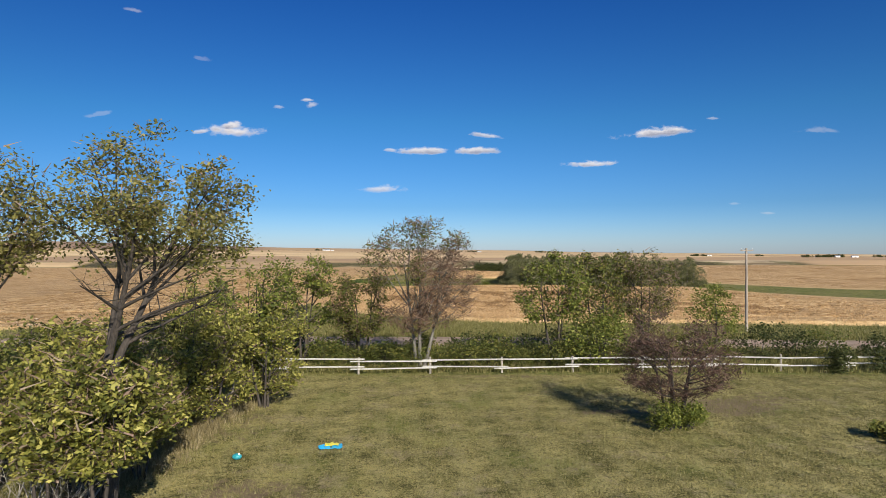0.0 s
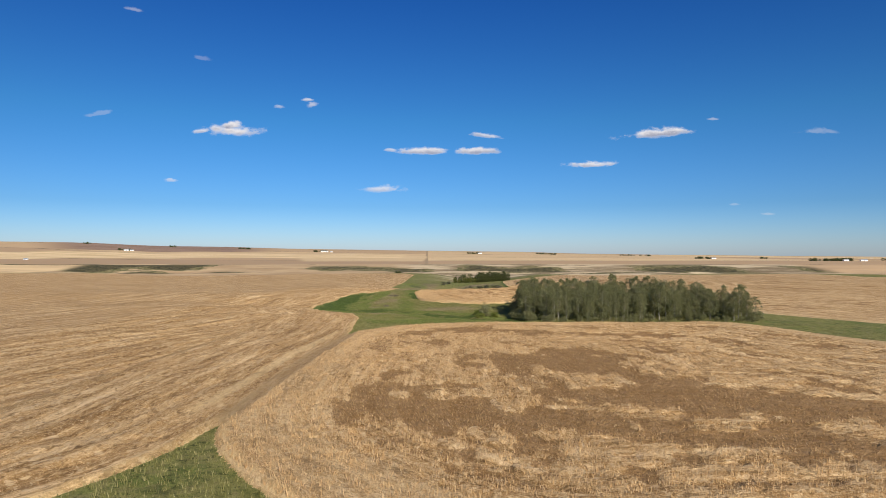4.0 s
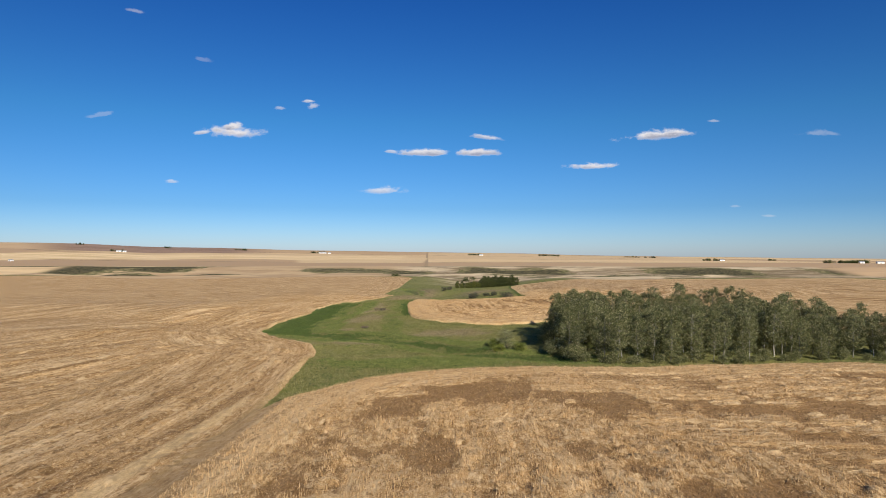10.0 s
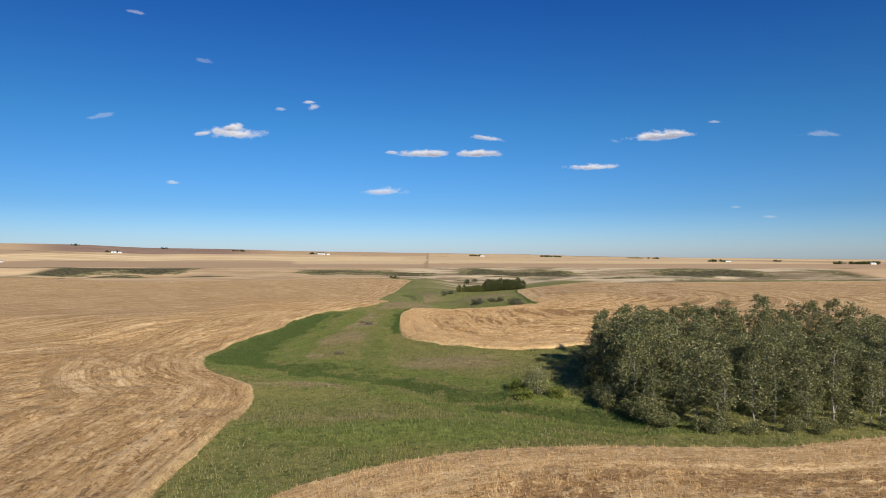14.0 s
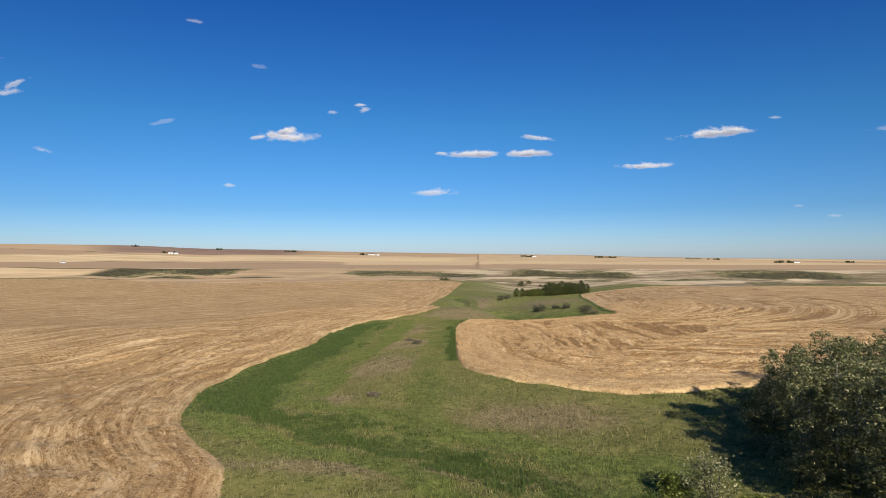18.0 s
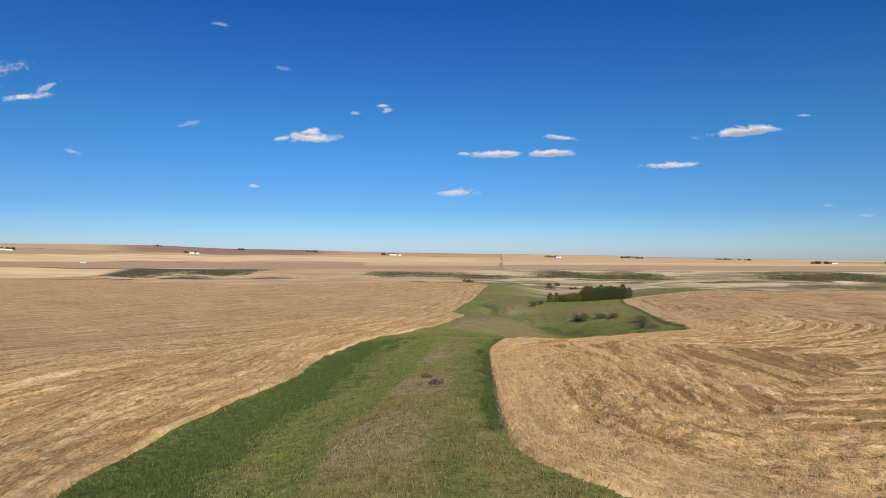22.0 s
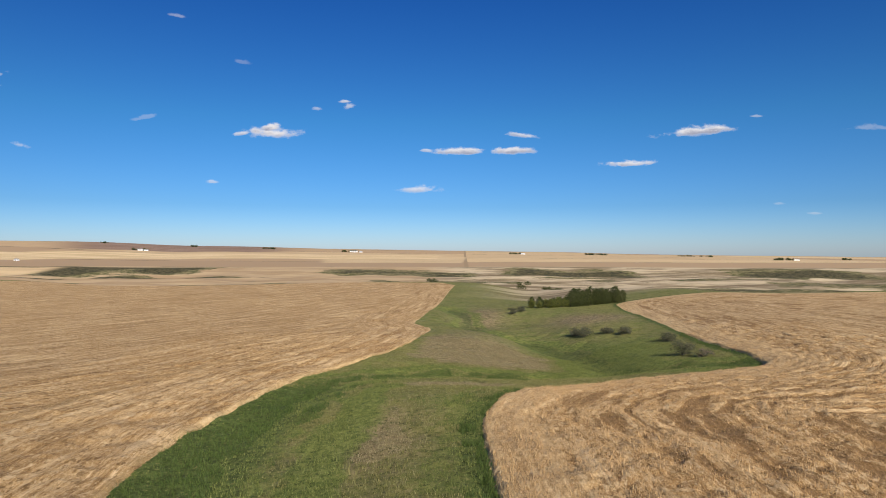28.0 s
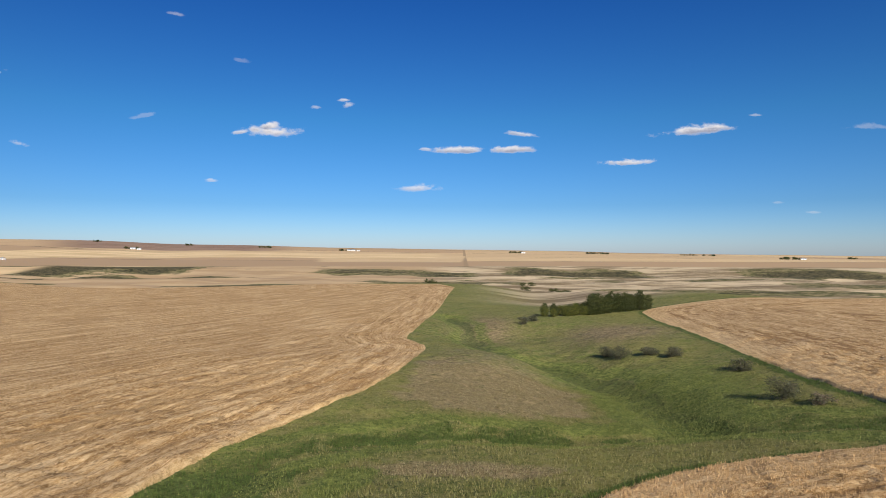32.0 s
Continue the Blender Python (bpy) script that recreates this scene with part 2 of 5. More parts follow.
def relief(x, y):
    x, y = np.atleast_1d(np.asarray(x, float)), np.atleast_1d(np.asarray(y, float))
    z = ((spline(y, ROWS_Y) @ RELIEF) * spline(x, COLS)).sum(1)
    for kx, ky, a, b, h in KNOLLS:
        z += h * np.exp(-((x - kx) / a) ** 2 - ((y - ky) / b) ** 2)
    near = np.flatnonzero((y > 235) & (y < 760) & (np.abs(x) < 90))
    z[near] -= 0.8 * np.exp(-(line_distance(x[near], y[near], CREEK) / 5.5) ** 2) + 2.0 * np.exp(-(line_distance(x[near], y[near], GULLY) / 7.0) ** 2)
    z += smooth(y, 75, 140) * (0.5 * (lattice(x / 31, y / 31, 3) - 0.5) + 0.22 * (lattice(x / 9, y / 9, 4) - 0.5))
    rough = smooth(y, 236, 250) * smooth(y, 800, 700) * smooth(np.abs(x + 8), 95, 70)
    z += rough * (0.50 * (lattice(x / 5.2, y / 5.2, 61) - 0.5) + 0.30 * (lattice(x / 2.3, y / 2.3, 62) - 0.5))
    # beyond the fields: flat crest, coulee, then the wide plain up to the skyline
    near, rim = coulee_edges(x)
    crest = -17.0 + 7.0 * smooth(x, 60, 140)
    draw = np.exp(-((x - 15 - 0.05 * (y - 600)) / 38) ** 2) * smooth(y, 600, 900) * -7
    r = np.hypot(x, y)
    plain = -18 + np.maximum(r - 1550, 0) * 0.006 + 2.0 * (lattice(x / 400, y / 300, 8) - 0.5) * smooth(r, 1600, 2200)
    u = np.clip(x / np.maximum(y, 300.0), -0.62, 0.85)
    plain += (20 - 76 * u + 10 * u * u + 7 * (lattice(u * 9, u * 0 + 3, 5) - 0.5)) * smooth(r, 2300, 4300) * (y > 0)
    bumps = 6 * (lattice(x / 95, y / 60, 6) - 0.5) + 3 * (lattice(x / 38, y / 26, 7) - 0.5)
    floor_z = -31 + bumps * smooth(y - near, 20, 140)
    far = crest + draw
    far = far + (floor_z - far) * smooth(y - near, -30, 130)
    far = far + (plain - far) * smooth(y - rim, -230 + 60 * np.sin(x / 170.0), 0)
    side = np.maximum(np.abs(x) - 220, 0) / 300
    k = smooth(y, 690, 900)
    z = z * (1 - k) + far * k
    return z + np.where(y < 900, np.sin(x / 130.0 + y / 170.0) * np.minimum(side, 2.0), 0)


def ground_at(x, y):
    return float(relief(x, y)[0])


# ---- the plan: field edges, smoothed ----
def curve(points, times=2):
    p = np.array(points, float)
    for _ in range(times):
        q = np.empty((2 * len(p) - 2, 2))
        q[0::2], q[1::2] = 0.75 * p[:-1] + 0.25 * p[1:], 0.25 * p[:-1] + 0.75 * p[1:]
        p = np.vstack((p[:1], q, p[-1:]))
    return p


WEST_EDGE = [(-420, 66), (-120, 67), (-60, 71), (-38, 76), (-32, 84), (-26, 92), (-22.6, 105), (-22.6, 125), (-23.2, 155), (-23.2, 196), (-23.9, 206),
             (-24.4, 214), (-26.4, 234), (-27.7, 254), (-29, 266), (-33, 278), (-41, 286.5), (-49, 298), (-54, 311), (-59, 325), (-62, 343),
             (-61.5, 365), (-57.8, 394), (-62.5, 424), (-62.5, 440), (-60, 468), (-53.5, 498), (-45.5, 521), (-41, 548), (-38, 582), (-37.5, 607), (-43, 617),
             (-49, 632), (-47, 685), (-43, 762), (-43.5, 860), (-42, 985)]
EAST_EDGE = [(420, 84), (100, 84), (42, 81.6), (25, 79.5), (16, 77), (5.7, 77.6), (-4, 82), (-12, 90), (-16, 95), (-22.0, 105), (-24.6, 125), (-25.2, 155),
             (-24.6, 196), (-23, 206), (-20, 212), (-16, 220.6), (-11, 227.5), (-5, 232.8), (1.4, 236.3), (9, 238.6), (20, 238.8), (31, 238),
             (39, 238.7), (49, 243), (60, 247), (74, 251), (90, 249), (99, 239), (107, 218), (120, 188), (160, 150), (420, 100)]
BACK_EDGE = [(430, 130), (200, 205), (148, 240), (130, 268), (100, 318), (60, 324), (29, 315.5), (20, 314), (13, 315.5), (5.5, 319.5), (-3.9, 326.6), (-10, 336),
             (-12.2, 346), (-14.2, 376), (-17.3, 424), (-17, 434), (-14, 443.5), (-7.2, 457.5), (4.5, 470.5), (13.5, 473.3), (23, 475.7),
             (38, 476.5), (46.5, 482), (49, 494), (51, 530), (54, 585), (60, 680), (67, 748), (160, 765), (430, 790)]
west = np.vstack((curve(WEST_EDGE), [(-60, 1035), (-900, 1035), (-900, 66)]))
east, back = curve(EAST_EDGE), curve(BACK_EDGE)


def edge_distance(x, y, poly):
    """Distance inside (positive) or outside (negative) a closed outline, and the length along it of the nearest point."""
    best, along, inside = np.full(len(x), 1e9), np.zeros(len(x)), np.zeros(len(x), bool)
    run = 0.0
    for (ax, ay), (bx, by) in zip(poly, np.roll(poly, -1, 0)):
        dx, dy = bx - ax, by - ay
        size = math.hypot(dx, dy)
        if size < 1e-6:
            continue
        s = np.clip(((x - ax) * dx + (y - ay) * dy) / size**2, 0, 1)
        d = np.hypot(x - ax - s * dx, y - ay - s * dy)
        closer = d < best
        best[closer], along[closer] = d[closer], run + s[closer] * size
        if ay != by:
            inside ^= ((ay > y) != (by > y)) & (x < ax + (y - ay) / (by - ay) * dx)
        run += size
    return np.where(inside, best, -best), along


def plan(x, y):
    """What grows or lies at each place of the plan."""
    n = len(x)
    out = {k: np.zeros(n) for k in ("straw", "row", "along", "cut", "moist", "dry", "beyond", "track", "bank", "lime", "east")}
    out["straw"][:] = -60.0
    close = (y < 1060) & (y > 50) & (np.abs(x) < 900)
    i = np.flatnonzero(close)
    xs, ys = x[i], y[i]
    dw, aw = edge_distance(xs, ys, west)
    de, ae = edge_distance(xs, ys, east)
    db, ab = edge_distance(xs, ys, back)
    pick = np.argmax(np.stack((dw, de, db)), 0)
    d = np.max(np.stack((dw, de, db)), 0)
    turn = radians(-17)
    wind = 6 * (lattice(xs / 60, ys / 60, 11) - 0.5)
    w_row = xs * math.cos(turn) + ys * math.sin(turn) + wind
    w_along = -xs * math.sin(turn) + ys * math.cos(turn)
    headland = smooth(dw, 28.5, 26.5)
    out["straw"][i] = np.clip(d, -60, 60)
    out["row"][i] = np.where(pick == 0, w_row * (1 - headland) + dw * headland, np.where(pick == 1, de, db) + wind * 0.5)
    out["along"][i] = np.where(pick == 0, np.where(headland > 0.5, aw, w_along), np.where(pick == 1, ae, ab))
    r, a = out["row"][i], out["along"][i]
    patch = np.where(pick == 1, lattice(xs / 7, ys / 9, 12) * 0.4 + lattice(xs / 2.6, ys / 4.5, 13) * 0.4 + lattice(xs / 1.1, ys / 2, 14) * 0.2,
                     lattice(xs / 24, ys / 24, 12) * 0.2 + lattice(r / 1.9, a / 30, 13) * 0.5 + lattice(r / 0.9, a / 8, 14) * 0.3)
    blobs = sum(h * np.exp(-((xs - cx) / a) ** 2 - ((ys - cy) / b) ** 2) for cx, cy, a, b, h in BROWN)
    mid = smooth(d, 9, 13) * smooth(patch - 0.5 + 0.5 * np.minimum(blobs, 1.0), 0.10, 0.24) * (pick > 0) * smooth(ys, 790, 700)
    laid = 1 - standing(xs, ys, r, a, d)
    out["cut"][i] = np.maximum(mid, 0.52 * laid * (pick > 0) * smooth(ys, 790, 700))
    # wet green hollow winding through the draw, lime-green sides, dry brown tops
    warp = 4.5 * (lattice(xs / 9, ys / 9, 15) - 0.5) + 2.5 * (lattice(xs / 3.5, ys / 3.5, 16) - 0.5)
    creek = line_distance(xs, ys, CREEK) + warp
    gully = line_distance(xs, ys, GULLY) + warp
    seam = line_distance(xs, ys, SEAM) + 0.5 * warp
    hollow = np.where((ys > 305) & (ys < 470) & (xs < -40), smooth(dw + warp, -22, -13) * 0.85, 0)
    out["moist"][i] = np.clip(0.72 * smooth(creek + warp * 0.8, 10.0, 2.0) + hollow + 0.8 * smooth(gully, 6, 3) + 0.55 * smooth(seam, 2.6, 1.2) + smooth(db + 0.3 * warp, -4, -1.5) * smooth(ys, 330, 350) * 0.9
                              + smooth(de, -5, -2) * smooth(ys, 205, 225) * 0.4, 0, 1)
    bottom = np.where((ys > 300) & (ys < 470) & (xs < -32), smooth(dw + warp, -31, -26) * smooth(dw + warp, -18, -22), 0)
    out["lime"][i] = np.clip(bottom + smooth(creek, 13, 9) * (1 - smooth(creek, 7.5, 4)) + smooth(seam, 5.0, 2.5) * 0.55 + smooth(gully, 13, 7) * 0.8 + 0.9 * np.exp(-((xs - 28) / 20) ** 2 - ((ys - 542) / 42) ** 2) + 0.9 * np.exp(-((xs - 11) / 11) ** 2 - ((ys - 281) / 8) ** 2) + 0.9 * np.exp(-((xs + 4) / 24) ** 2 - ((ys - 246) / 8) ** 2), 0, 1)
    on_mound, _ = edge_distance(xs, ys, curve(MOUND + MOUND[:1], 1))
    out["dry"][i] += smooth(on_mound + warp * 1.5, -3.0, 10.0) * (0.35 + 0.4 * smooth(ys, 575, 530))
    for cx, cy, a, b, h in DRY:
        out["dry"][i] += h * np.exp(-((xs - cx) / a) ** 2 - ((ys - cy) / b) ** 2)
    out["dry"] = np.clip(out["dry"], 0, 1)
    out["east"][i] = pick > 0
    out["track"][i] = np.exp(-((xs + 23.0) / 1.7) ** 2) * smooth(ys, 104, 116) * smooth(ys, 215, 200)
    rut = line_distance(xs, ys, [(-58, 280), (-63, 286), (-66, 291), (-64, 300), (-72, 308), (-82, 322), (-95, 336), (-118, 352)]) + 0.5 * (lattice(xs / 1.5, ys / 1.5, 18) - 0.5)
    out["track"][i] = np.maximum(out["track"][i], 0.9 * np.exp(-(rut / 0.6) ** 2))
    # brush on the coulee banks
    for x0, x1, cy, half, dense in BANKS:
        d = np.abs(y - cy - 14 * np.sin(x / 60.0) - 0.12 * half * np.sin(x / 31.0)) / half
        ends = smooth(x, x0 - 40, x0 + 50) * smooth(x, x1 + 40, x1 - 50)
        out["bank"] = np.maximum(out["bank"], dense * ends * np.clip(1.25 - d + 0.6 * (lattice(x / 45, y / 22, 21) - 0.5), 0, 1))
    out["beyond"] = np.clip(smooth(y, 1035, 1075) + smooth(y, 800, 860) * smooth(x, -42, 60), 0, 1)
    return out


# where the short brown stand shows through the crop
BROWN = [(3, 214, 8, 8, 0.62), (-6, 203, 4.5, 8, 0.8), (14, 210, 10, 5, 0.58), (26, 206, 9, 4, 0.62), (38, 201, 12, 4, 0.7), (54, 206, 12, 4, 0.5), (-1, 183, 1.8, 8, 0.9), (-9, 180, 3, 3, 0.5),
         (16, 153, 12, 8, 1.0), (27, 143, 10, 7, 0.72), (24, 164, 5, 8, 0.7), (33, 128, 14, 6, 0.8), (50, 122, 16, 5, 0.8), (-3, 116, 11, 6, 0.85), (12, 112, 12, 4.5, 0.7), (29, 107, 14, 3, 0.8), (44, 100, 16, 3, 0.7), (48, 116, 28, 24, 0.4), (21, 180, 6, 5, 0.6), (31, 190, 6, 5, 0.5), (0, 128, 6, 4, 0.5), (-8, 140, 4, 6, 0.45),
         (30, 385, 45, 55, 0.14), (33, 402, 16, 14, 0.4), (28, 354, 17, 9, 0.4), (45, 372, 20, 20, 0.25), (58, 425, 22, 12, 0.3)]
DRY = [(-14, 545, 16, 13, 0.45), (-33, 560, 6, 10, 0.4), (-31, 312, 6, 5, 0.6), (-28, 378, 9, 14, 0.75), (2, 303, 14, 9, 0.75), (-27, 340, 9, 16, 0.75), (-33, 425, 10, 22, 0.6),
       (-15, 278, 30, 3, 0.6), (34, 640, 22, 30, 0.8), (-18, 680, 16, 40, 0.8), (-12, 255, 24, 4, 0.5), (-22, 470, 16, 5, 0.8), (18, 560, 6, 30, 0.3)]

# brushy banks: from x, to x, y, half depth, how dense
BANKS = [(40, 300, 1640, 110, 1.1), (490, 720, 1600, 105, 1.1), (-930, -575, 1610, 95, 1.15), (-1250, -420, 1452, 26, 0.8), (-1500, -960, 1545, 55, 0.75), (-330, -20, 1600, 60, 0.7), (120, 700, 1130, 60, 0.55), (420, 980, 1270, 70, 0.6),
         (-420, -120, 1200, 45, 0.75), (-200, 60, 1330, 60, 0.6), (150, 500, 1420, 40, 0.45), (60, 160, 1330, 22, 0.9), (-760, -600, 1230, 30, 0.7), (860, 1400, 1560, 90, 0.9), (-1700, -1000, 1450, 60, 0.8)]


def standing(x, y, r, a, d):
    """1 where the crop stands upright, 0 where wind has laid it flat: ragged swaths that follow the sowing lines."""
    warp = 2.2 * (lattice(x / 3.4, y / 3.4, 48) - 0.5)
    swaths = lattice((r + warp) / 1.9, a / 15, 45) * 0.38 + lattice((r + warp) / 1.0, a / 2.6, 46) * 0.34 + lattice(x / 0.75, y / 0.75, 49) * 0.28
    return np.maximum(smooth(swaths, 0.38, 0.52), smooth(d, 9, 6))


def crop_height(x, y, p):
    """How high the ripe crop stands: lodged and tousled east of the draw, flatter to the west."""
    r, a, d, cut = p["row"], p["along"], p["straw"], p["cut"]
    east_side = x > -24.0
    combed = lattice(r / 1.7, a / 6, 41) * 0.55 + lattice(r / 0.8, a / 2.2, 42) * 0.45
    lumps = lattice(x / 1.3, y / 1.6, 43) * 0.5 + lattice(x / 0.7, y / 0.8, 44) * 0.5
    stand = standing(x, y, r, a, d) * (1 - 0.9 * cut)
    low = 0.22 + 0.20 * lumps
    tall = 0.48 + 0.18 * combed + 0.16 * lumps
    flat = 0.12 + 0.30 * combed + 0.20 * lumps + 0.34 * smooth(lattice(r / 3.1, a / 34, 47), 0.3, 0.7)
    h = np.where(east_side, low + (tall - low) * stand, flat)
    mid = -0.03 * np.maximum(y - 200, 0)
    rut = np.maximum(p["track"], 0.8 * np.exp(-((np.abs(r - 9.0) - 1.0) / 0.35) ** 2) * ~east_side)
    return h * (1 - 0.7 * rut) * smooth(d, -0.05, 0.45) * smooth(np.abs(x - mid), 112, 92) * smooth(y, 600, 500)

# ---- materials ----
def ground_material():
    m, n, out = shader("ground")
    place = n.add("ShaderNodeNewGeometry").outputs["Position"]
    px = n.add("ShaderNodeSeparateXYZ", {0: place})
    x, y = px.outputs[0], px.outputs[1]
    straw_in, row, along = n.attr("straw"), n.attr("row"), n.attr("along")
    fine = n.noise(6.5, place, 5.0, 0.75)
    mid = n.noise(0.55, place, 4.0, 0.6)
    big = n.noise(0.045, place, 3.0, 0.55)
    # stubble: long swaths, short streaks, bare cut patches
    swath = n.noise(1.0, n.vec(n.math("MULTIPLY", row, 0.30), n.math("MULTIPLY", along, 0.016), 0.0), 7.0, 0.72)
    streak = n.noise(1.0, n.vec(n.math("MULTIPLY", row, 2.6), n.math("MULTIPLY", along, 0.22), 4.0), 4.0, 0.65)
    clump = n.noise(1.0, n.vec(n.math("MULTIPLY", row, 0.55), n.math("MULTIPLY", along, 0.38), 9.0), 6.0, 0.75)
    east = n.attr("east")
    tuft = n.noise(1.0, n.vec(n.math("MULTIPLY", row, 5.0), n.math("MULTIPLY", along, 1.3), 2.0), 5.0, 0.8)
    ripple = n.noise(1.0, n.vec(n.math("MULTIPLY", row, 0.9), n.math("MULTIPLY", along, 0.09), 6.0), 7.0, 0.72)
    speck = n.noise(1.5, n.vec(n.math("MULTIPLY", row, 1.25), n.math("MULTIPLY", along, 0.8), 1.0), 8.0, 0.84)
    fleck = n.noise(7.5, place, 4.0, 0.85)
    line = n.noise(1.0, n.vec(n.math("MULTIPLY", row, 1.5), n.math("MULTIPLY", along, 0.012), 8.0), 4.0, 0.7)
    comb = n.noise(1.0, n.vec(n.math("MULTIPLY", row, 0.42), n.math("MULTIPLY", along, 0.036), 5.5), 9.0, 0.80)
    drill = n.noise(1.0, n.vec(n.math("MULTIPLY", row, 2.3), n.math("MULTIPLY", along, 0.09), 7.5), 6.0, 0.72)
    tone = n.math("ADD", n.math("MULTIPLY", comb, 0.36), n.math("MULTIPLY", speck, 0.25))
    tone = n.math("ADD", tone, n.math("MULTIPLY", swath, 0.19))
    tone = n.math("ADD", tone, n.math("MULTIPLY", drill, 0.20))
    ears = n.add("ShaderNodeValToRGB", {"Fac": n.step(tone, 0.42, 0.58)})
    ears.color_ramp.elements[0].color, ears.color_ramp.elements[1].color = (0.196, 0.104, 0.038, 1), (0.785, 0.570, 0.325, 1)
    for at, col in ((0.36, (0.400, 0.240, 0.099, 1)), (0.66, (0.580, 0.380, 0.182, 1))):
        ears.color_ramp.elements.new(at).color = col
    stubble = ears.outputs[0]
    stubble = n.mix(n.step(line, 0.54, 0.66, 0.0, 0.45), stubble, (0.640, 0.452, 0.240))
    stubble = n.mix(n.step(line, 0.46, 0.36, 0.0, 0.45), stubble, (0.295, 0.170, 0.068))
    stubble = n.mix(n.step(big, 0.42, 0.6, 0.0, 0.30), stubble, (0.400, 0.235, 0.098))
    stubble = n.mix(n.math("MULTIPLY", east, n.step(clump, 0.52, 0.58, 0.0, 0.55)), stubble, (0.680, 0.490, 0.275))
    stubble = n.mix(n.math("MULTIPLY", east, n.step(clump, 0.46, 0.40, 0.0, 0.35)), stubble, (0.330, 0.195, 0.080))
    stubble = n.mix(n.step(fleck, 0.46, 0.38, 0.0, 0.6), stubble, (0.190, 0.105, 0.042))
    stubble = n.mix(n.step(fleck, 0.55, 0.63, 0.0, 0.6), stubble, (0.830, 0.645, 0.390))
    gap = n.noise(2.1, n.vec(n.math("MULTIPLY", row, 1.2), n.math("MULTIPLY", along, 0.7), 3.0), 3.0, 0.6)
    far_gap = n.noise(0.75, n.vec(n.math("MULTIPLY", row, 1.3), n.math("MULTIPLY", along, 0.45), 5.0), 3.0, 0.6)
    for spots, lo, hi in ((gap, 0.41, 0.36), (far_gap, 0.40, 0.35)):
        stubble = n.mix(n.step(spots, lo, hi, 0.0, 0.65), stubble, (0.158, 0.088, 0.033))
    for spots, lo, hi in ((gap, 0.60, 0.66), (far_gap, 0.61, 0.67)):
        stubble = n.mix(n.step(spots, lo, hi, 0.0, 0.6), stubble, (0.720, 0.535, 0.310))
    stubble = n.mix(n.math("MULTIPLY", east, n.step(straw_in, 11.0, 8.0, 0.0, 0.22)), stubble, (0.640, 0.465, 0.255))
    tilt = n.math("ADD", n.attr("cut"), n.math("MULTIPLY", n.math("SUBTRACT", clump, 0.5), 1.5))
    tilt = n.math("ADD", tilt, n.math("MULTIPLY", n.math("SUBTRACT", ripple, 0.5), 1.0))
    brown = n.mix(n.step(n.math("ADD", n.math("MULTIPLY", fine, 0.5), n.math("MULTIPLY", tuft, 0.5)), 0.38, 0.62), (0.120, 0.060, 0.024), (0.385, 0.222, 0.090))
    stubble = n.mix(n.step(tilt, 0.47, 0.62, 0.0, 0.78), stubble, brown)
    stubble = n.mix(n.math("MULTIPLY", n.attr("track"), 0.5), stubble, (0.265, 0.158, 0.068))
    stripe = n.math("MULTIPLY", n.step(n.math("ABSOLUTE", n.math("ADD", x, n.math("MULTIPLY_ADD", fine, 0.8, 26.4))), 1.3, 0.5), n.math("MULTIPLY", n.step(y, 108.0, 120.0), n.step(y, 214.0, 200.0)))
    stubble = n.mix(n.math("MULTIPLY", stripe, 0.38), stubble, (0.746, 0.558, 0.298))
    rim = n.math("MULTIPLY", n.step(straw_in, 1.6, 0.7), n.step(mid, 0.3, 0.5))
    stubble = n.mix(n.math("MULTIPLY", rim, 0.3), stubble, (0.584, 0.424, 0.207))
    # rough grass
    moist = n.math("ADD", n.attr("moist"), n.math("MULTIPLY", n.math("SUBTRACT", mid, 0.5), 0.7))
    dry = n.math("ADD", n.attr("dry"), n.math("MULTIPLY", n.math("SUBTRACT", mid, 0.5), 0.8))
    sward = n.noise(0.7, place, 8.0, 0.78)
    grass = n.mix(n.step(n.math("ADD", n.math("MULTIPLY", fine, 0.5), n.math("MULTIPLY", sward, 0.5)), 0.38, 0.62), (0.085, 0.097, 0.028), (0.270, 0.258, 0.086))
    grass = n.mix(n.step(n.noise(0.16, place, 4.0, 0.6), 0.46, 0.62, 0.0, 0.6), grass, n.mix(fine, (0.078, 0.112, 0.022), (0.18, 0.225, 0.05)))
    grass = n.mix(n.step(big, 0.4, 0.65, 0.0, 0.5), grass, n.mix(fine, (0.17, 0.155, 0.045), (0.34, 0.30, 0.10)))
    grass = n.mix(n.step(n.noise(0.42, place, 7.0, 0.78), 0.50, 0.60, 0.0, 0.5), grass, n.mix(fine, (0.20, 0.165, 0.07), (0.36, 0.30, 0.14)))
    grass = n.mix(n.step(n.noise(0.30, n.vec(x, y, 40.0), 7.0, 0.78), 0.52, 0.62, 0.0, 0.5), grass, n.mix(fine, (0.045, 0.062, 0.014), (0.11, 0.13, 0.035)))
    grass = n.mix(n.step(dry, 0.05, 0.75, 0.0, 0.86), grass, n.mix(n.step(sward, 0.38, 0.62), (0.145, 0.105, 0.058), (0.37, 0.275, 0.16)))
    grass = n.mix(n.step(moist, 0.25, 1.0, 0.0, 0.82), grass, n.mix(n.step(sward, 0.38, 0.62), (0.032, 0.054, 0.013), (0.104, 0.146, 0.037)))
    grass = n.mix(n.math("MULTIPLY", n.step(n.math("ADD", n.attr("lime"), n.math("MULTIPLY", n.math("SUBTRACT", mid, 0.5), 0.9)), 0.3, 0.9, 0.0, 0.85), n.step(n.attr("moist"), 0.7, 0.3)), grass,
                  n.mix(n.step(sward, 0.38, 0.62), (0.085, 0.115, 0.025), (0.220, 0.250, 0.065)))
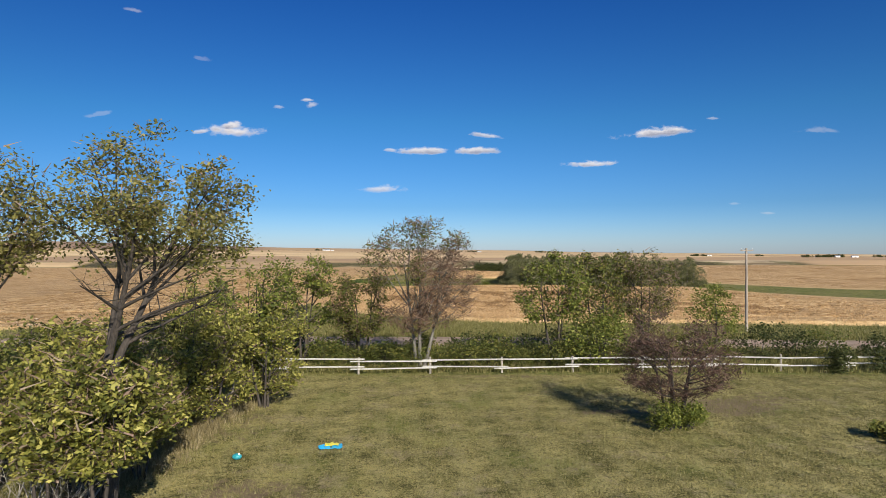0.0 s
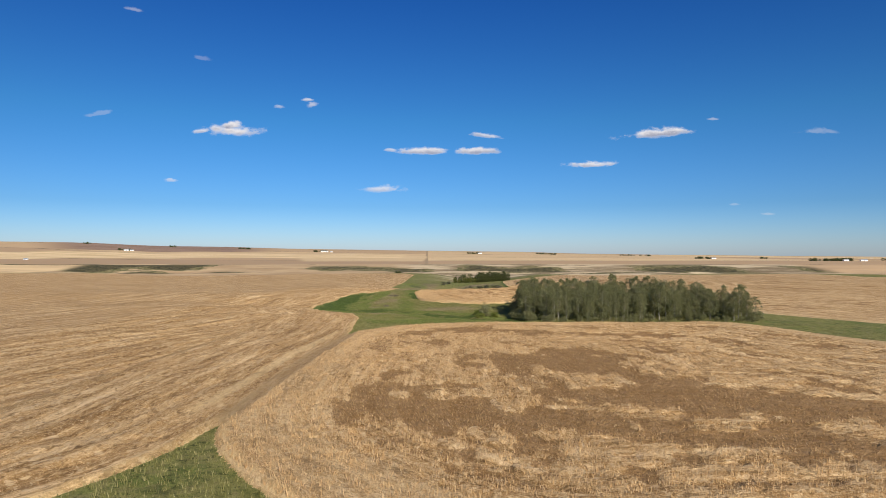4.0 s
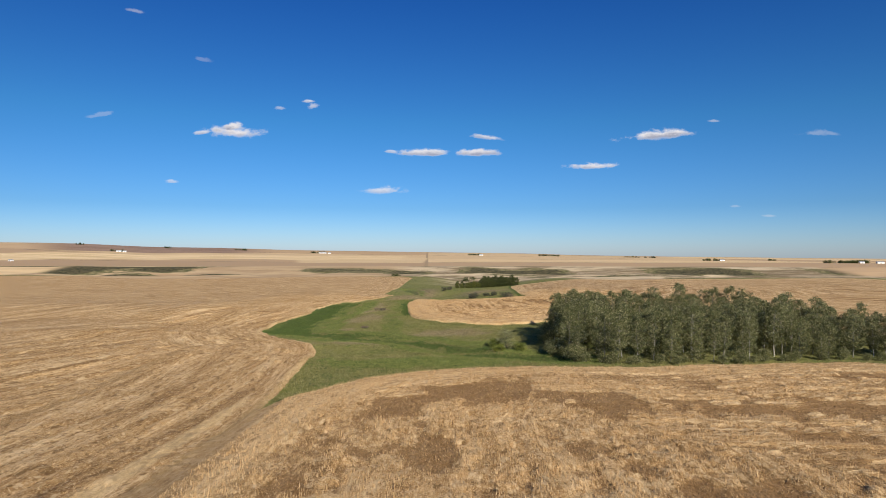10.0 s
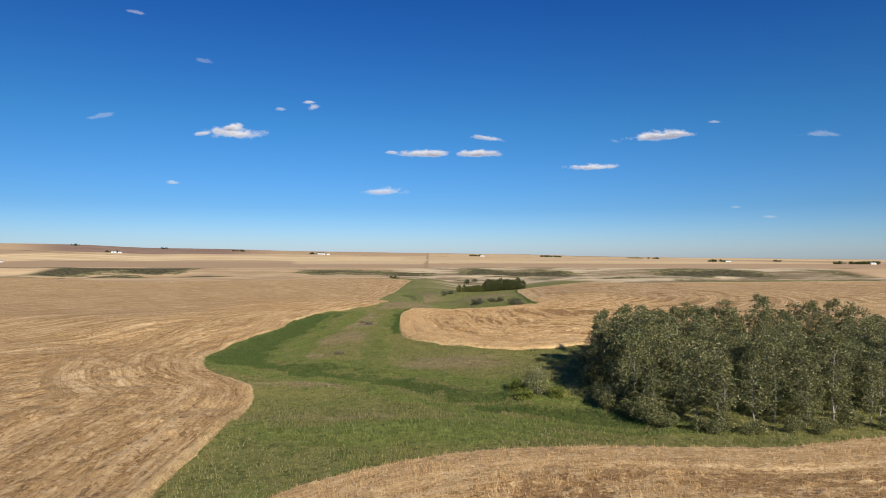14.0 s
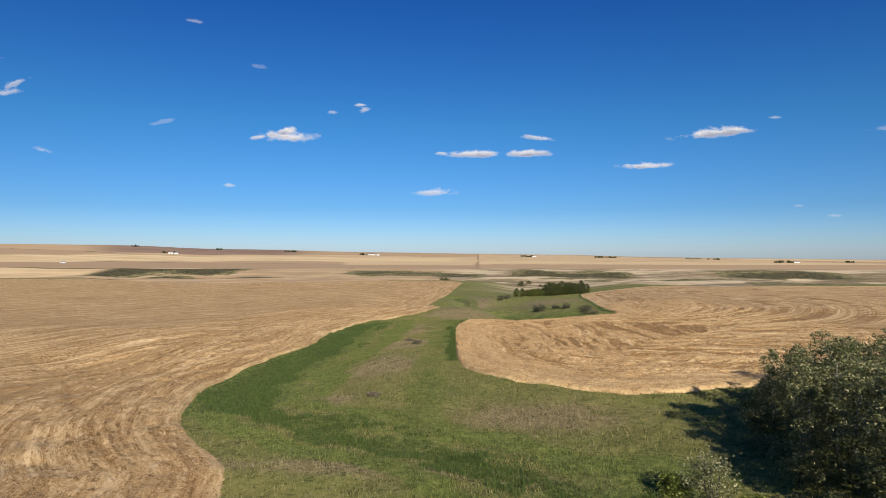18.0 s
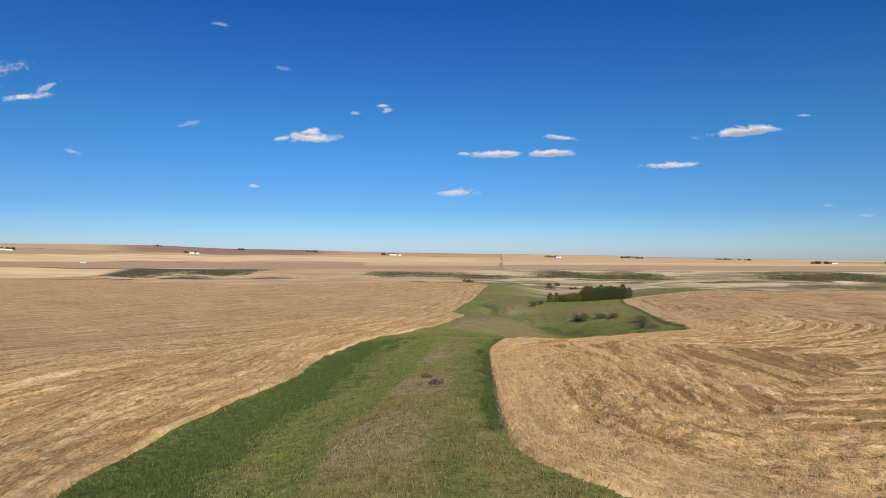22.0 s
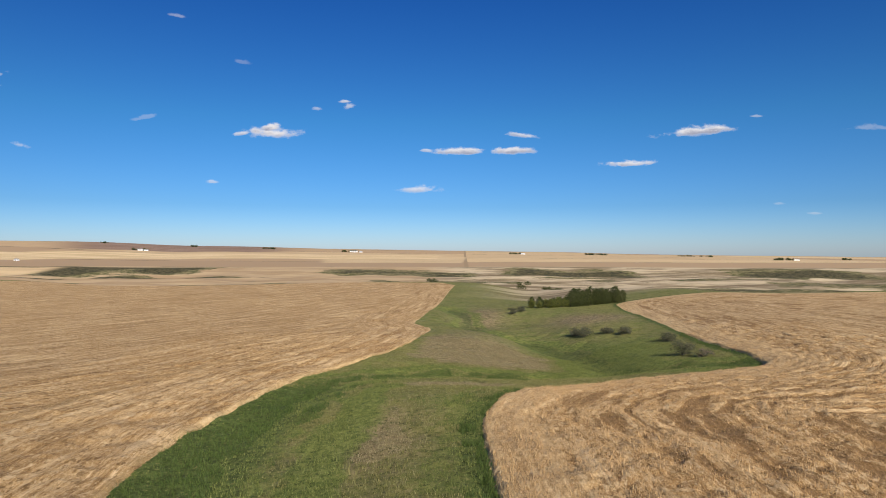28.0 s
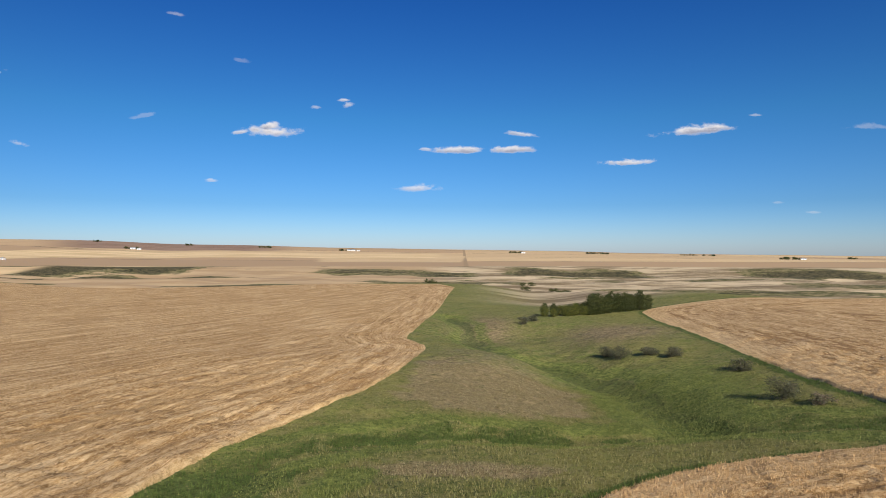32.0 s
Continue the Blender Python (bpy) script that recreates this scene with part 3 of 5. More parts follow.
    hole = n.noise(1.3, place, 3.0, 0.65)
    grass = n.mix(n.step(hole, 0.43, 0.36, 0.0, 0.65), grass, (0.040, 0.050, 0.013))
    grass = n.mix(n.step(hole, 0.60, 0.67, 0.0, 0.5), grass, (0.34, 0.305, 0.11))
    patchy = n.noise(0.28, place, 4.0, 0.7)
    grass = n.mix(n.step(patchy, 0.44, 0.36, 0.0, 0.45), grass, (0.055, 0.068, 0.018))
    edge = n.math("ADD", straw_in, n.math("MULTIPLY", n.math("SUBTRACT", n.noise(1.6, place, 3.0, 0.6), 0.5), 1.1))
    land = n.mix(n.step(edge, -0.15, 0.15), grass, stubble)
    # broken ground of the coulee: pale flats, dark brush on the banks
    long_way = n.vec(n.math("MULTIPLY", x, 0.22), y, 0.0)
    blot = n.math("SUBTRACT", n.noise(0.03, long_way, 9.0, 0.72), 0.5)
    brush = n.math("ADD", n.math("MULTIPLY", n.attr("bank"), 0.75), n.math("MULTIPLY", blot, 1.5))
    pale = n.mix(n.step(n.noise(0.016, n.vec(n.math("MULTIPLY", x, 0.2), y, 7.0), 9.0, 0.74), 0.43, 0.57), n.mix(n.step(x, -40.0, -160.0), (0.215, 0.160, 0.092), (0.40, 0.275, 0.155)), n.mix(n.step(x, -40.0, -160.0), (0.56, 0.445, 0.29), (0.50, 0.36, 0.21)))
    rough = n.mix(n.step(brush, 0.16, 0.20), pale, n.mix(n.step(n.noise(0.09, place, 6.0, 0.7), 0.42, 0.58), (0.095, 0.092, 0.036), (0.25, 0.205, 0.105)))
    rough = n.mix(n.step(brush, 0.47, 0.52), rough, n.mix(n.step(n.noise(0.12, place, 6.0, 0.75), 0.40, 0.60), (0.036, 0.036, 0.017), (0.135, 0.112, 0.056)))
    land = n.mix(n.math("MULTIPLY", n.attr("beyond"), n.step(edge, 0.4, -0.4)), land, rough)
    # the farming plain: parcels of different stubble, thin dark strips between
    wob = n.math("MULTIPLY", n.math("SUBTRACT", n.noise(0.002, place, 2.0), 0.5), 160.0)
    parcel = n.vec(n.math("FLOOR", n.math("DIVIDE", n.math("MULTIPLY_ADD", y, 0.024, n.math("ADD", x, 3.0)), 1610.0)), n.math("FLOOR", n.math("DIVIDE", n.math("ADD", y, wob), 560.0)), 0.0)
    shade = n.add("ShaderNodeTexWhiteNoise", {"Vector": parcel}).outputs["Value"]
    ramp = n.add("ShaderNodeValToRGB", {"Fac": shade})
    ramp.color_ramp.elements[0].color, ramp.color_ramp.elements[1].color = (0.37, 0.255, 0.155, 1), (0.70, 0.52, 0.29, 1)
    extra = ramp.color_ramp.elements.new(0.3)
    extra.color = (0.48, 0.33, 0.19, 1)
    extra = ramp.color_ramp.elements.new(0.6)
    extra.color = (0.57, 0.405, 0.235, 1)
    drift = n.noise(0.02, n.vec(n.math("MULTIPLY", x, 0.10), y, 0.0), 9.0, 0.80)
    tilled = n.mix(n.step(drift, 0.42, 0.62, 0.0, 0.6), ramp.outputs[0], (0.42, 0.285, 0.17))
    strip = n.math("ABSOLUTE", n.math("SUBTRACT", n.math("FRACT", n.math("DIVIDE", n.math("ADD", y, wob), 560.0)), 0.5))
    tilled = n.mix(n.math("MULTIPLY", n.step(strip, 0.484, 0.487), n.step(n.noise(0.004, place, 2.0), 0.42, 0.5)), tilled, (0.14, 0.12, 0.06))
    lane = n.math("ABSOLUTE", n.math("ADD", x, n.math("MULTIPLY_ADD", y, 0.024, 3.0)))
    tilled = n.mix(n.step(lane, 6.5, 4.0), tilled, (0.36, 0.255, 0.15))
    grain = n.step(drift, 0.43, 0.57)
    tilled = n.mix(n.attr("gold"), tilled, n.mix(grain, (0.58, 0.42, 0.225), (0.74, 0.56, 0.33)))
    tilled = n.mix(n.attr("fallow"), tilled, n.mix(grain, (0.20, 0.125, 0.09), (0.30, 0.20, 0.15)))
    land = n.mix(n.attr("plain"), land, tilled)
    # lawn, gravel road and its mown sides
    blade = n.noise(11.0, place, 5.0, 0.8)
    lawn = n.mix(n.step(n.math("ADD", n.math("MULTIPLY", blade, 0.6), n.math("MULTIPLY", mid, 0.4)), 0.42, 0.58), (0.082, 0.08, 0.024), (0.40, 0.345, 0.14))
    lawn = n.mix(n.step(n.noise(0.22, place, 4.0), 0.48, 0.68, 0.0, 0.55), lawn, n.mix(blade, (0.085, 0.115, 0.026), (0.25, 0.275, 0.07)))
    lawn = n.mix(n.step(n.noise(0.35, place, 6.0, 0.8), 0.52, 0.64, 0.0, 0.7), lawn, n.mix(blade, (0.22, 0.18, 0.105), (0.44, 0.365, 0.23)))
    mown = n.math("SINE", n.math("MULTIPLY", n.math("ADD", n.math("MULTIPLY_ADD", y, 0.10, x), n.math("MULTIPLY", mid, 0.7)), 3.9))
    lawn = n.mix(n.step(mown, 0.1, 0.8, 0.0, 0.22), lawn, (0.40, 0.36, 0.165))
    tuft_gap = n.noise(3.2, place, 3.0, 0.65)
    lawn = n.mix(n.step(tuft_gap, 0.44, 0.37, 0.0, 0.6), lawn, (0.055, 0.054, 0.020))
    lawn = n.mix(n.step(tuft_gap, 0.58, 0.66, 0.0, 0.55), lawn, (0.44, 0.39, 0.19))
    soil = n.math("ADD", n.attr("bare"), n.math("MULTIPLY", n.math("SUBTRACT", n.noise(1.3, place, 5.0, 0.7), 0.5), 1.6))
    lawn = n.mix(n.step(soil, 0.35, 0.75, 0.0, 0.85), lawn, n.mix(blade, (0.13, 0.09, 0.06), (0.27, 0.205, 0.14)))
    fray = n.math("MULTIPLY", n.math("SUBTRACT", n.noise(1.1, place, 3.0), 0.5), 1.6)
    land = n.mix(n.step(n.math("ADD", y, fray), 43.9, 43.5), land, lawn)
    wheel = n.math("ABSOLUTE", n.math("SUBTRACT", n.math("ABSOLUTE", n.math("SUBTRACT", y, 60.6)), 1.4))
    gravel = n.mix(fine, (0.26, 0.185, 0.135), (0.45, 0.345, 0.265))
    gravel = n.mix(n.step(wheel, 0.9, 0.3, 0.0, 0.5), gravel, (0.50, 0.39, 0.305))
    gravel = n.mix(n.step(n.noise(9.0, place, 2.0), 0.62, 0.7, 0.0, 0.6), gravel, (0.2, 0.17, 0.14))
    off = n.math("ADD", n.math("ABSOLUTE", n.math("SUBTRACT", y, 60.6)), n.math("MULTIPLY", fray, 0.35))
    land = n.mix(n.step(off, 3.75, 3.45), land, gravel)
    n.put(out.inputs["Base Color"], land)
    out.inputs["Roughness"].default_value = 0.95
    out.inputs["Specular IOR Level"].default_value = 0.12
    grain = n.math("ADD", n.math("MULTIPLY", fine, 0.2), n.math("ADD", n.math("MULTIPLY", n.math("ADD", streak, tuft), 0.3), n.math("MULTIPLY", mid, 0.2)))
    n.put(out.inputs["Normal"], n.bump(grain, 0.8, 0.6))
    return m


def leaf_material(name, a, b, c, passing=0.35):
    """Leaves that differ one by one and let some light through."""
    m, n, out = shader(name)
    pick = n.add("ShaderNodeNewGeometry").outputs["Random Per Island"]
    tree = n.add("ShaderNodeObjectInfo").outputs["Random"]
    col = n.mix(n.step(pick, 0.1, 0.7), a, b)
    col = n.mix(n.step(pick, 0.62, 1.0), col, c)
    col = n.mix(n.math("MULTIPLY", tree, 0.35), col, b)
    n.put(out.inputs["Base Color"], col)
    out.inputs["Roughness"].default_value = 0.6
    out.inputs["Specular IOR Level"].default_value = 0.25
    glow = n.add("ShaderNodeBsdfTranslucent", {"Color": n.mix(0.4, col, c)})
    both = n.add("ShaderNodeMixShader", {0: passing, 1: out.outputs[0], 2: glow.outputs[0]})
    n.put(m.node_tree.nodes["Material Output"].inputs[0], both.outputs[0])
    return m


def plain_material(name, a, b, scale=3.0, rough=0.8, relief_depth=0.01, metal=0.0, stretch=(1, 1, 1)):
    """A surface of two close shades with grain, stains and fine relief."""
    m, n, out = shader(name)
    own = n.add("ShaderNodeTexCoord").outputs["Object"]
    vector = n.add("ShaderNodeMapping", {"Vector": own, "Scale": stretch}).outputs[0]
    grain, stain = n.noise(scale * 6, vector, 4.0, 0.6), n.noise(scale, vector, 3.0, 0.6)
    col = n.mix(n.step(n.math("ADD", n.math("MULTIPLY", grain, 0.6), n.math("MULTIPLY", stain, 0.4)), 0.35, 0.65), a, b)
    vary = n.add("ShaderNodeHueSaturation", {"Color": col, "Value": n.step(n.add("ShaderNodeObjectInfo").outputs["Random"], 0.0, 1.0, 0.88, 1.1)})
    n.put(out.inputs["Base Color"], vary.outputs[0])
    n.put(out.inputs["Roughness"], n.step(stain, 0.2, 0.8, rough - 0.1, min(rough + 0.1, 1.0)))
    out.inputs["Metallic"].default_value = metal
    n.put(out.inputs["Normal"], n.bump(grain, 0.5, relief_depth))
    return m


M_GROUND = ground_material()
M_STRAW = leaf_material("straw", (0.36, 0.21, 0.085), (0.57, 0.38, 0.185), (0.76, 0.56, 0.33), 0.25)
M_GRASS = leaf_material("grass", (0.094, 0.100, 0.028), (0.215, 0.202, 0.064), (0.43, 0.37, 0.175), 0.3)
M_RANK = leaf_material("rank_grass", (0.034, 0.060, 0.013), (0.080, 0.120, 0.027), (0.17, 0.21, 0.055), 0.3)
M_FRESH = leaf_material("fresh_grass", (0.075, 0.100, 0.024), (0.165, 0.190, 0.048), (0.33, 0.335, 0.115), 0.3)
M_SEED = leaf_material("seeding_grass", (0.15, 0.125, 0.058), (0.275, 0.225, 0.115), (0.44, 0.365, 0.215), 0.25)
M_ASPEN = leaf_material("aspen_leaf", (0.038, 0.050, 0.017), (0.140, 0.148, 0.054), (0.47, 0.43, 0.23), 0.33)
M_ELM = leaf_material("elm_leaf", (0.062, 0.080, 0.018), (0.135, 0.15, 0.034), (0.27, 0.245, 0.06))
M_LIME = leaf_material("bright_leaf", (0.06, 0.082, 0.016), (0.165, 0.195, 0.036), (0.36, 0.36, 0.085))
M_YELLOW = leaf_material("turning_leaf", (0.075, 0.090, 0.02), (0.27, 0.265, 0.055), (0.54, 0.49, 0.14))
M_RUSSET = leaf_material("russet_leaf", (0.06, 0.04, 0.028), (0.105, 0.068, 0.05), (0.16, 0.12, 0.08))
M_PINK = leaf_material("dry_twig_leaf", (0.16, 0.095, 0.065), (0.24, 0.15, 0.105), (0.26, 0.21, 0.11))
M_OLIVE = leaf_material("olive_leaf", (0.085, 0.095, 0.028), (0.22, 0.205, 0.058), (0.42, 0.36, 0.12), 0.42)
M_SILVER = leaf_material("willow_leaf", (0.085, 0.098, 0.038), (0.20, 0.20, 0.088), (0.42, 0.39, 0.22), 0.3)
M_BUSH = leaf_material("dark_bush_leaf", (0.032, 0.045, 0.013), (0.072, 0.086, 0.025), (0.14, 0.145, 0.046))
M_GREYBUSH = leaf_material("hawthorn_leaf", (0.040, 0.042, 0.024), (0.088, 0.090, 0.048), (0.18, 0.175, 0.105), 0.15)
M_TWIG = leaf_material("dry_twig", (0.13, 0.085, 0.06), (0.24, 0.165, 0.12), (0.34, 0.27, 0.20), 0.05)
M_REDTWIG = leaf_material("red_twig", (0.075, 0.042, 0.032), (0.13, 0.075, 0.058), (0.20, 0.13, 0.10), 0.05)
M_BARK = plain_material("bark", (0.032, 0.026, 0.021), (0.085, 0.070, 0.058), 4.0, 0.9, 0.03, stretch=(1, 1, 0.25))
M_PALEBARK = plain_material("pale_bark", (0.20, 0.18, 0.15), (0.42, 0.39, 0.33), 3.0, 0.85, 0.02, stretch=(1, 1, 0.4))
M_GREYBARK = plain_material("grey_bark", (0.11, 0.10, 0.085), (0.25, 0.235, 0.20), 3.0, 0.85, 0.02, stretch=(1, 1, 0.4))
M_RAIL = plain_material("weathered_white_rail", (0.30, 0.285, 0.26), (0.56, 0.54, 0.50), 2.0, 0.8, 0.006)
M_POST = plain_material("weathered_post", (0.20, 0.175, 0.15), (0.40, 0.36, 0.31), 3.0, 0.9, 0.01, stretch=(1, 1, 0.2))
M_POLE = plain_material("pole_wood", (0.19, 0.16, 0.13), (0.34, 0.30, 0.25), 2.0, 0.85, 0.01, stretch=(1, 1, 0.1))

# ---- ground: one sheet to the skyline, fine where the camera passes ----
def spread(lo, hi, fine, grow, reach_lo, reach_hi, cap):
    core = list(np.arange(lo, hi + 1e-6, fine))
    s, v = fine, core[-1]
    while v < reach_hi:
        s = min(s * grow, cap(v))
        v += s
        core.append(v)
    s, v = fine, core[0]
    while v > reach_lo:
        s = min(s * grow, cap(v))
        v -= s
        core.insert(0, v)
    return np.array(core)


GX = spread(-75, 75, 1.05, 1.05, -4700, 4700, lambda v: 12 if abs(v) < 900 else 160)
GY = spread(20, 640, 1.05, 1.04, -300, 4750, lambda v: 8 if v < 1800 else 110)


def build_ground():
    gx, gy = np.meshgrid(GX, GY)
    x, y = gx.ravel(), gy.ravel()
    z = relief(x, y)
    nx, ny = len(GX), len(GY)
    me = bpy.data.meshes.new("ground")
    me.vertices.add(nx * ny)
    me.vertices.foreach_set("co", np.stack((x, y, z), 1).astype(np.float32).ravel())
    k = (np.arange(ny - 1)[:, None] * nx + np.arange(nx - 1)[None]).ravel()
    quads = np.stack((k, k + 1, k + nx + 1, k + nx), 1).astype(np.int32)
    me.loops.add(quads.size)
    me.polygons.add(len(quads))
    me.loops.foreach_set("vertex_index", quads.ravel())
    me.polygons.foreach_set("loop_start", np.arange(0, quads.size, 4, dtype=np.int32))
    me.polygons.foreach_set("use_smooth", np.ones(len(quads), bool))
    me.update(calc_edges=True)
    info = plan(x, y)
    near, rim = coulee_edges(x)
    info["plain"] = np.clip(smooth(y - rim, -25, 5) + smooth(np.abs(x), 880, 940) * (y > 70), 0, 1)
    info["bare"] = sum(h * np.exp(-((x - cx) / a) ** 2 - ((y - cy) / b) ** 2) for cx, cy, a, b, h in ((15.6, 34.6, 2.6, 2.2, 1.1), (19.5, 37, 3, 2, 0.5), (-9.5, 31, 2.5, 5, 0.5), (-7, 22.5, 3, 2, 0.7), (9, 33.5, 2.5, 1.2, 0.8), (3, 43.4, 9, 0.8, 0.7)))
    r, u = np.hypot(x, y - 263), (x + 10) / np.maximum(y - 263, 100.0)
    wave = 25 * np.sin(u * 23) + 20 * np.sin(u * 51 + 1)
    info["fallow"] = smooth(r + wave, 3000, 3060) * smooth(u, -0.72, -0.60) * smooth(u, -0.26, -0.36) * 0.9
    info["gold"] = np.maximum(smooth(r + wave, 2350, 2400) * smooth(r + wave, 2900, 2840) * smooth(u, -0.05, -0.07), smooth(r, 1850, 1900) * smooth(r, 2700, 2640) * smooth(u, -0.25, -0.235) * smooth(x, -60, -75) * 0.7)
    for key, value in info.items():
        me.attributes.new(key, "FLOAT", "POINT").data.foreach_set("value", value.astype(np.float32))
    me.materials.append(M_GROUND)
    ob = new("ground", me)
    tagged(ob, "rolling prairie with harvested stubble fields, green draw and gravel road", "ground", kind="structure")
    return info


build_ground()


def build_crop():
    """The standing crop as a tousled sheet over the ground where the camera passes."""
    step = 0.52
    xs, ys = np.arange(-128, 108, step), np.arange(66, 602, step)
    gx, gy = np.meshgrid(xs, ys)
    rs = np.random.RandomState(3)
    x, y = gx.ravel() + rs.uniform(-0.14, 0.14, gx.size), gy.ravel() + rs.uniform(-0.14, 0.14, gx.size)
    p = plan(x, y)
    h = crop_height(x, y, p)
    h = h + np.where(h > 0.15, rs.uniform(-0.09, 0.09, len(h)) * np.where(p["east"] > 0.5, 0.8, 0.9), 0)
    alive = (h > 0.02).reshape(gx.shape)
    cell = alive[:-1, :-1] | alive[1:, :-1] | alive[:-1, 1:] | alive[1:, 1:]
    nx = len(xs)
    k = (np.arange(len(ys) - 1)[:, None] * nx + np.arange(nx - 1)[None])[cell]
    quads = np.stack((k, k + 1, k + nx + 1, k + nx), 1)
    used, flat = np.unique(quads, return_inverse=True)
    z = relief(x[used], y[used]) + np.where(h[used] > 0.02, h[used], -0.12)
    me = bpy.data.meshes.new("wheat_crop")
    me.vertices.add(len(used))
    me.vertices.foreach_set("co", np.stack((x[used], y[used], z), 1).astype(np.float32).ravel())
    me.loops.add(quads.size)
    me.polygons.add(len(quads))
    me.loops.foreach_set("vertex_index", flat.ravel().astype(np.int32))
    me.polygons.foreach_set("loop_start", np.arange(0, quads.size, 4, dtype=np.int32))
    me.polygons.foreach_set("use_smooth", np.ones(len(quads), bool))
    me.update(calc_edges=True)
    for key in ("straw", "row", "along", "cut", "moist", "dry", "track", "beyond", "bank", "lime", "east"):
        value = p[key][used] if key != "straw" else np.maximum(p[key][used], 0.75)
        me.attributes.new(key, "FLOAT", "POINT").data.foreach_set("value", value.astype(np.float32))
    me.attributes.new("plain", "FLOAT", "POINT")
    for key in ("bare", "gold", "fallow"):
        me.attributes.new(key, "FLOAT", "POINT")
    me.materials.append(M_GROUND)
    tagged(new("wheat_crop", me), "ripe golden wheat, lodged and tousled in swaths", "crop", kind="stuff")


build_crop()

# ---- builders ----
def mesh_object(name, verts, faces, material, parent=None, label="", soft=False):
    me = bpy.data.meshes.new(name)
    me.from_pydata([tuple(v) for v in verts], [], [tuple(f) for f in faces])
    me.materials.append(material)
    if soft:
        me.polygons.foreach_set("use_smooth", [True] * len(me.polygons))
    ob = new(name, me)
    ob.parent = parent
    if label:
        ob["label"] = label
    return ob


def part(name, bm, material, parent, label=""):
    me = bpy.data.meshes.new(name)
    bm.to_mesh(me)
    bm.free()
    me.materials.append(material)
    ob = new(name, me)
    ob.parent = parent
    if label:
        ob["label"] = label
    return ob


def thing(name, m, label, category, group=""):
    ob = new(name)
    ob.empty_display_size = 0.3
    ob.matrix_basis = m
    return tagged(ob, label, category, group)


class Tubes:
    """Tapered branches gathered in one mesh."""

    def __init__(self):
        self.v, self.f = [], []

    def run(self, points, radii, sides=5):
        base = len(self.v)
        for k, (p, r) in enumerate(zip(points, radii)):
            a = points[min(k + 1, len(points) - 1)] - points[max(k - 1, 0)]
            a = a.normalized() if a.length > 1e-6 else Vector((0, 0, 1))
            s = a.orthogonal().normalized()
            t = a.cross(s)
            for i in range(sides):
                ang = 2 * math.pi * i / sides
                self.v.append(p + (s * math.cos(ang) + t * math.sin(ang)) * r)
        for k in range(len(points) - 1):
            for i in range(sides):
                j = (i + 1) % sides
                q = base + k * sides
                self.f.append((q + i, q + j, q + sides + j, q + sides + i))


def branch_out(rng, tubes, tips, start, way, length, radius, depth, style):
    """One limb and, from it, its side limbs; leaves later grow at the tips."""
    bend = Vector((rng.uniform(-1, 1), rng.uniform(-1, 1), rng.uniform(-0.2, 0.6))) * style["bend"]
    steps = 4 if depth > 1 else (3 if depth else 2)
    pts, p, d = [start], start.copy(), way.normalized()
    for k in range(steps):
        d = (d + bend / steps + Vector((0, 0, style["lift"] / steps))).normalized()
        p = p + d * (length / steps)
        pts.append(p.copy())
    radii = [radius * (1 - 0.62 * k / steps) for k in range(steps + 1)]
    tubes.run(pts, radii, 6 if radius > 0.06 else (4 if radius > 0.02 else 3))
    if depth == 0:
        tips.append((pts[-1], d))
        tips.append((pts[-2], d))
        return
    for k in range(style["fork"]):
        s = rng.uniform(0.35, 1.0) if k else 1.0
        i = min(int(s * steps), steps - 1)
        q = pts[i].lerp(pts[i + 1], s * steps - i)
        side = Vector((rng.gauss(0, 1), rng.gauss(0, 1), rng.gauss(0.1, 0.5)))
        side = (side - d * side.dot(d)).normalized()
        new_way = (d + side * style["spread"] * rng.uniform(0.6, 1.25)).normalized()
        branch_out(rng, tubes, tips, q, new_way, length * rng.uniform(0.55, 0.85), radius * (1 - 0.6 * s) * 0.72, depth - 1, style)


def leaf_cloud(rs, tips, per, reach, size, droop=0.0, keep=None, tri=False, fill=0.0, twig=False):
    """Small pointed leaves round the twig ends, as arrays of corners and faces."""
    base = np.array([t[0] for t in tips], float)
    if keep is not None:
        base = base[keep(base)]
    if fill:
        low = base[rs.uniform(0, 1, len(base)) < fill] * np.stack((rs.uniform(0.75, 1.02, 1),) * 2 + (np.ones(1),), 1)
        low = low * np.stack((np.ones(len(low)), np.ones(len(low)), rs.uniform(0.12, 0.95, len(low))), 1)
        base = np.vstack((base, low))
    n = len(base) * per
    c = np.repeat(base, per, 0) + rs.normal(0, reach, (n, 3)) * (1, 1, 0.8)
    a = rs.normal(0, 1, (n, 3))
    a[:, 2] = a[:, 2] * 0.6 - droop
    a /= np.linalg.norm(a, axis=1)[:, None]
    b = np.cross(a, rs.normal(0, 1, (n, 3)))
    b /= np.linalg.norm(b, axis=1)[:, None]
    s = size * rs.uniform(0.6, 1.3, (n, 1))
    if twig:
        a[:, 2] = np.abs(a[:, 2]) * 0.5 + 0.3
        return np.stack((c - b * s * 0.05, c + b * s * 0.05, c + a * s), 1).reshape(-1, 3)
    if tri:
        return np.stack((c - b * s * 0.55, c + b * s * 0.55, c + a * s * 1.5), 1).reshape(-1, 3)
    v = np.stack((c - a * s, c + b * s * 0.5, c + a * s, c - b * s * 0.5), 1).reshape(-1, 3)
    return v


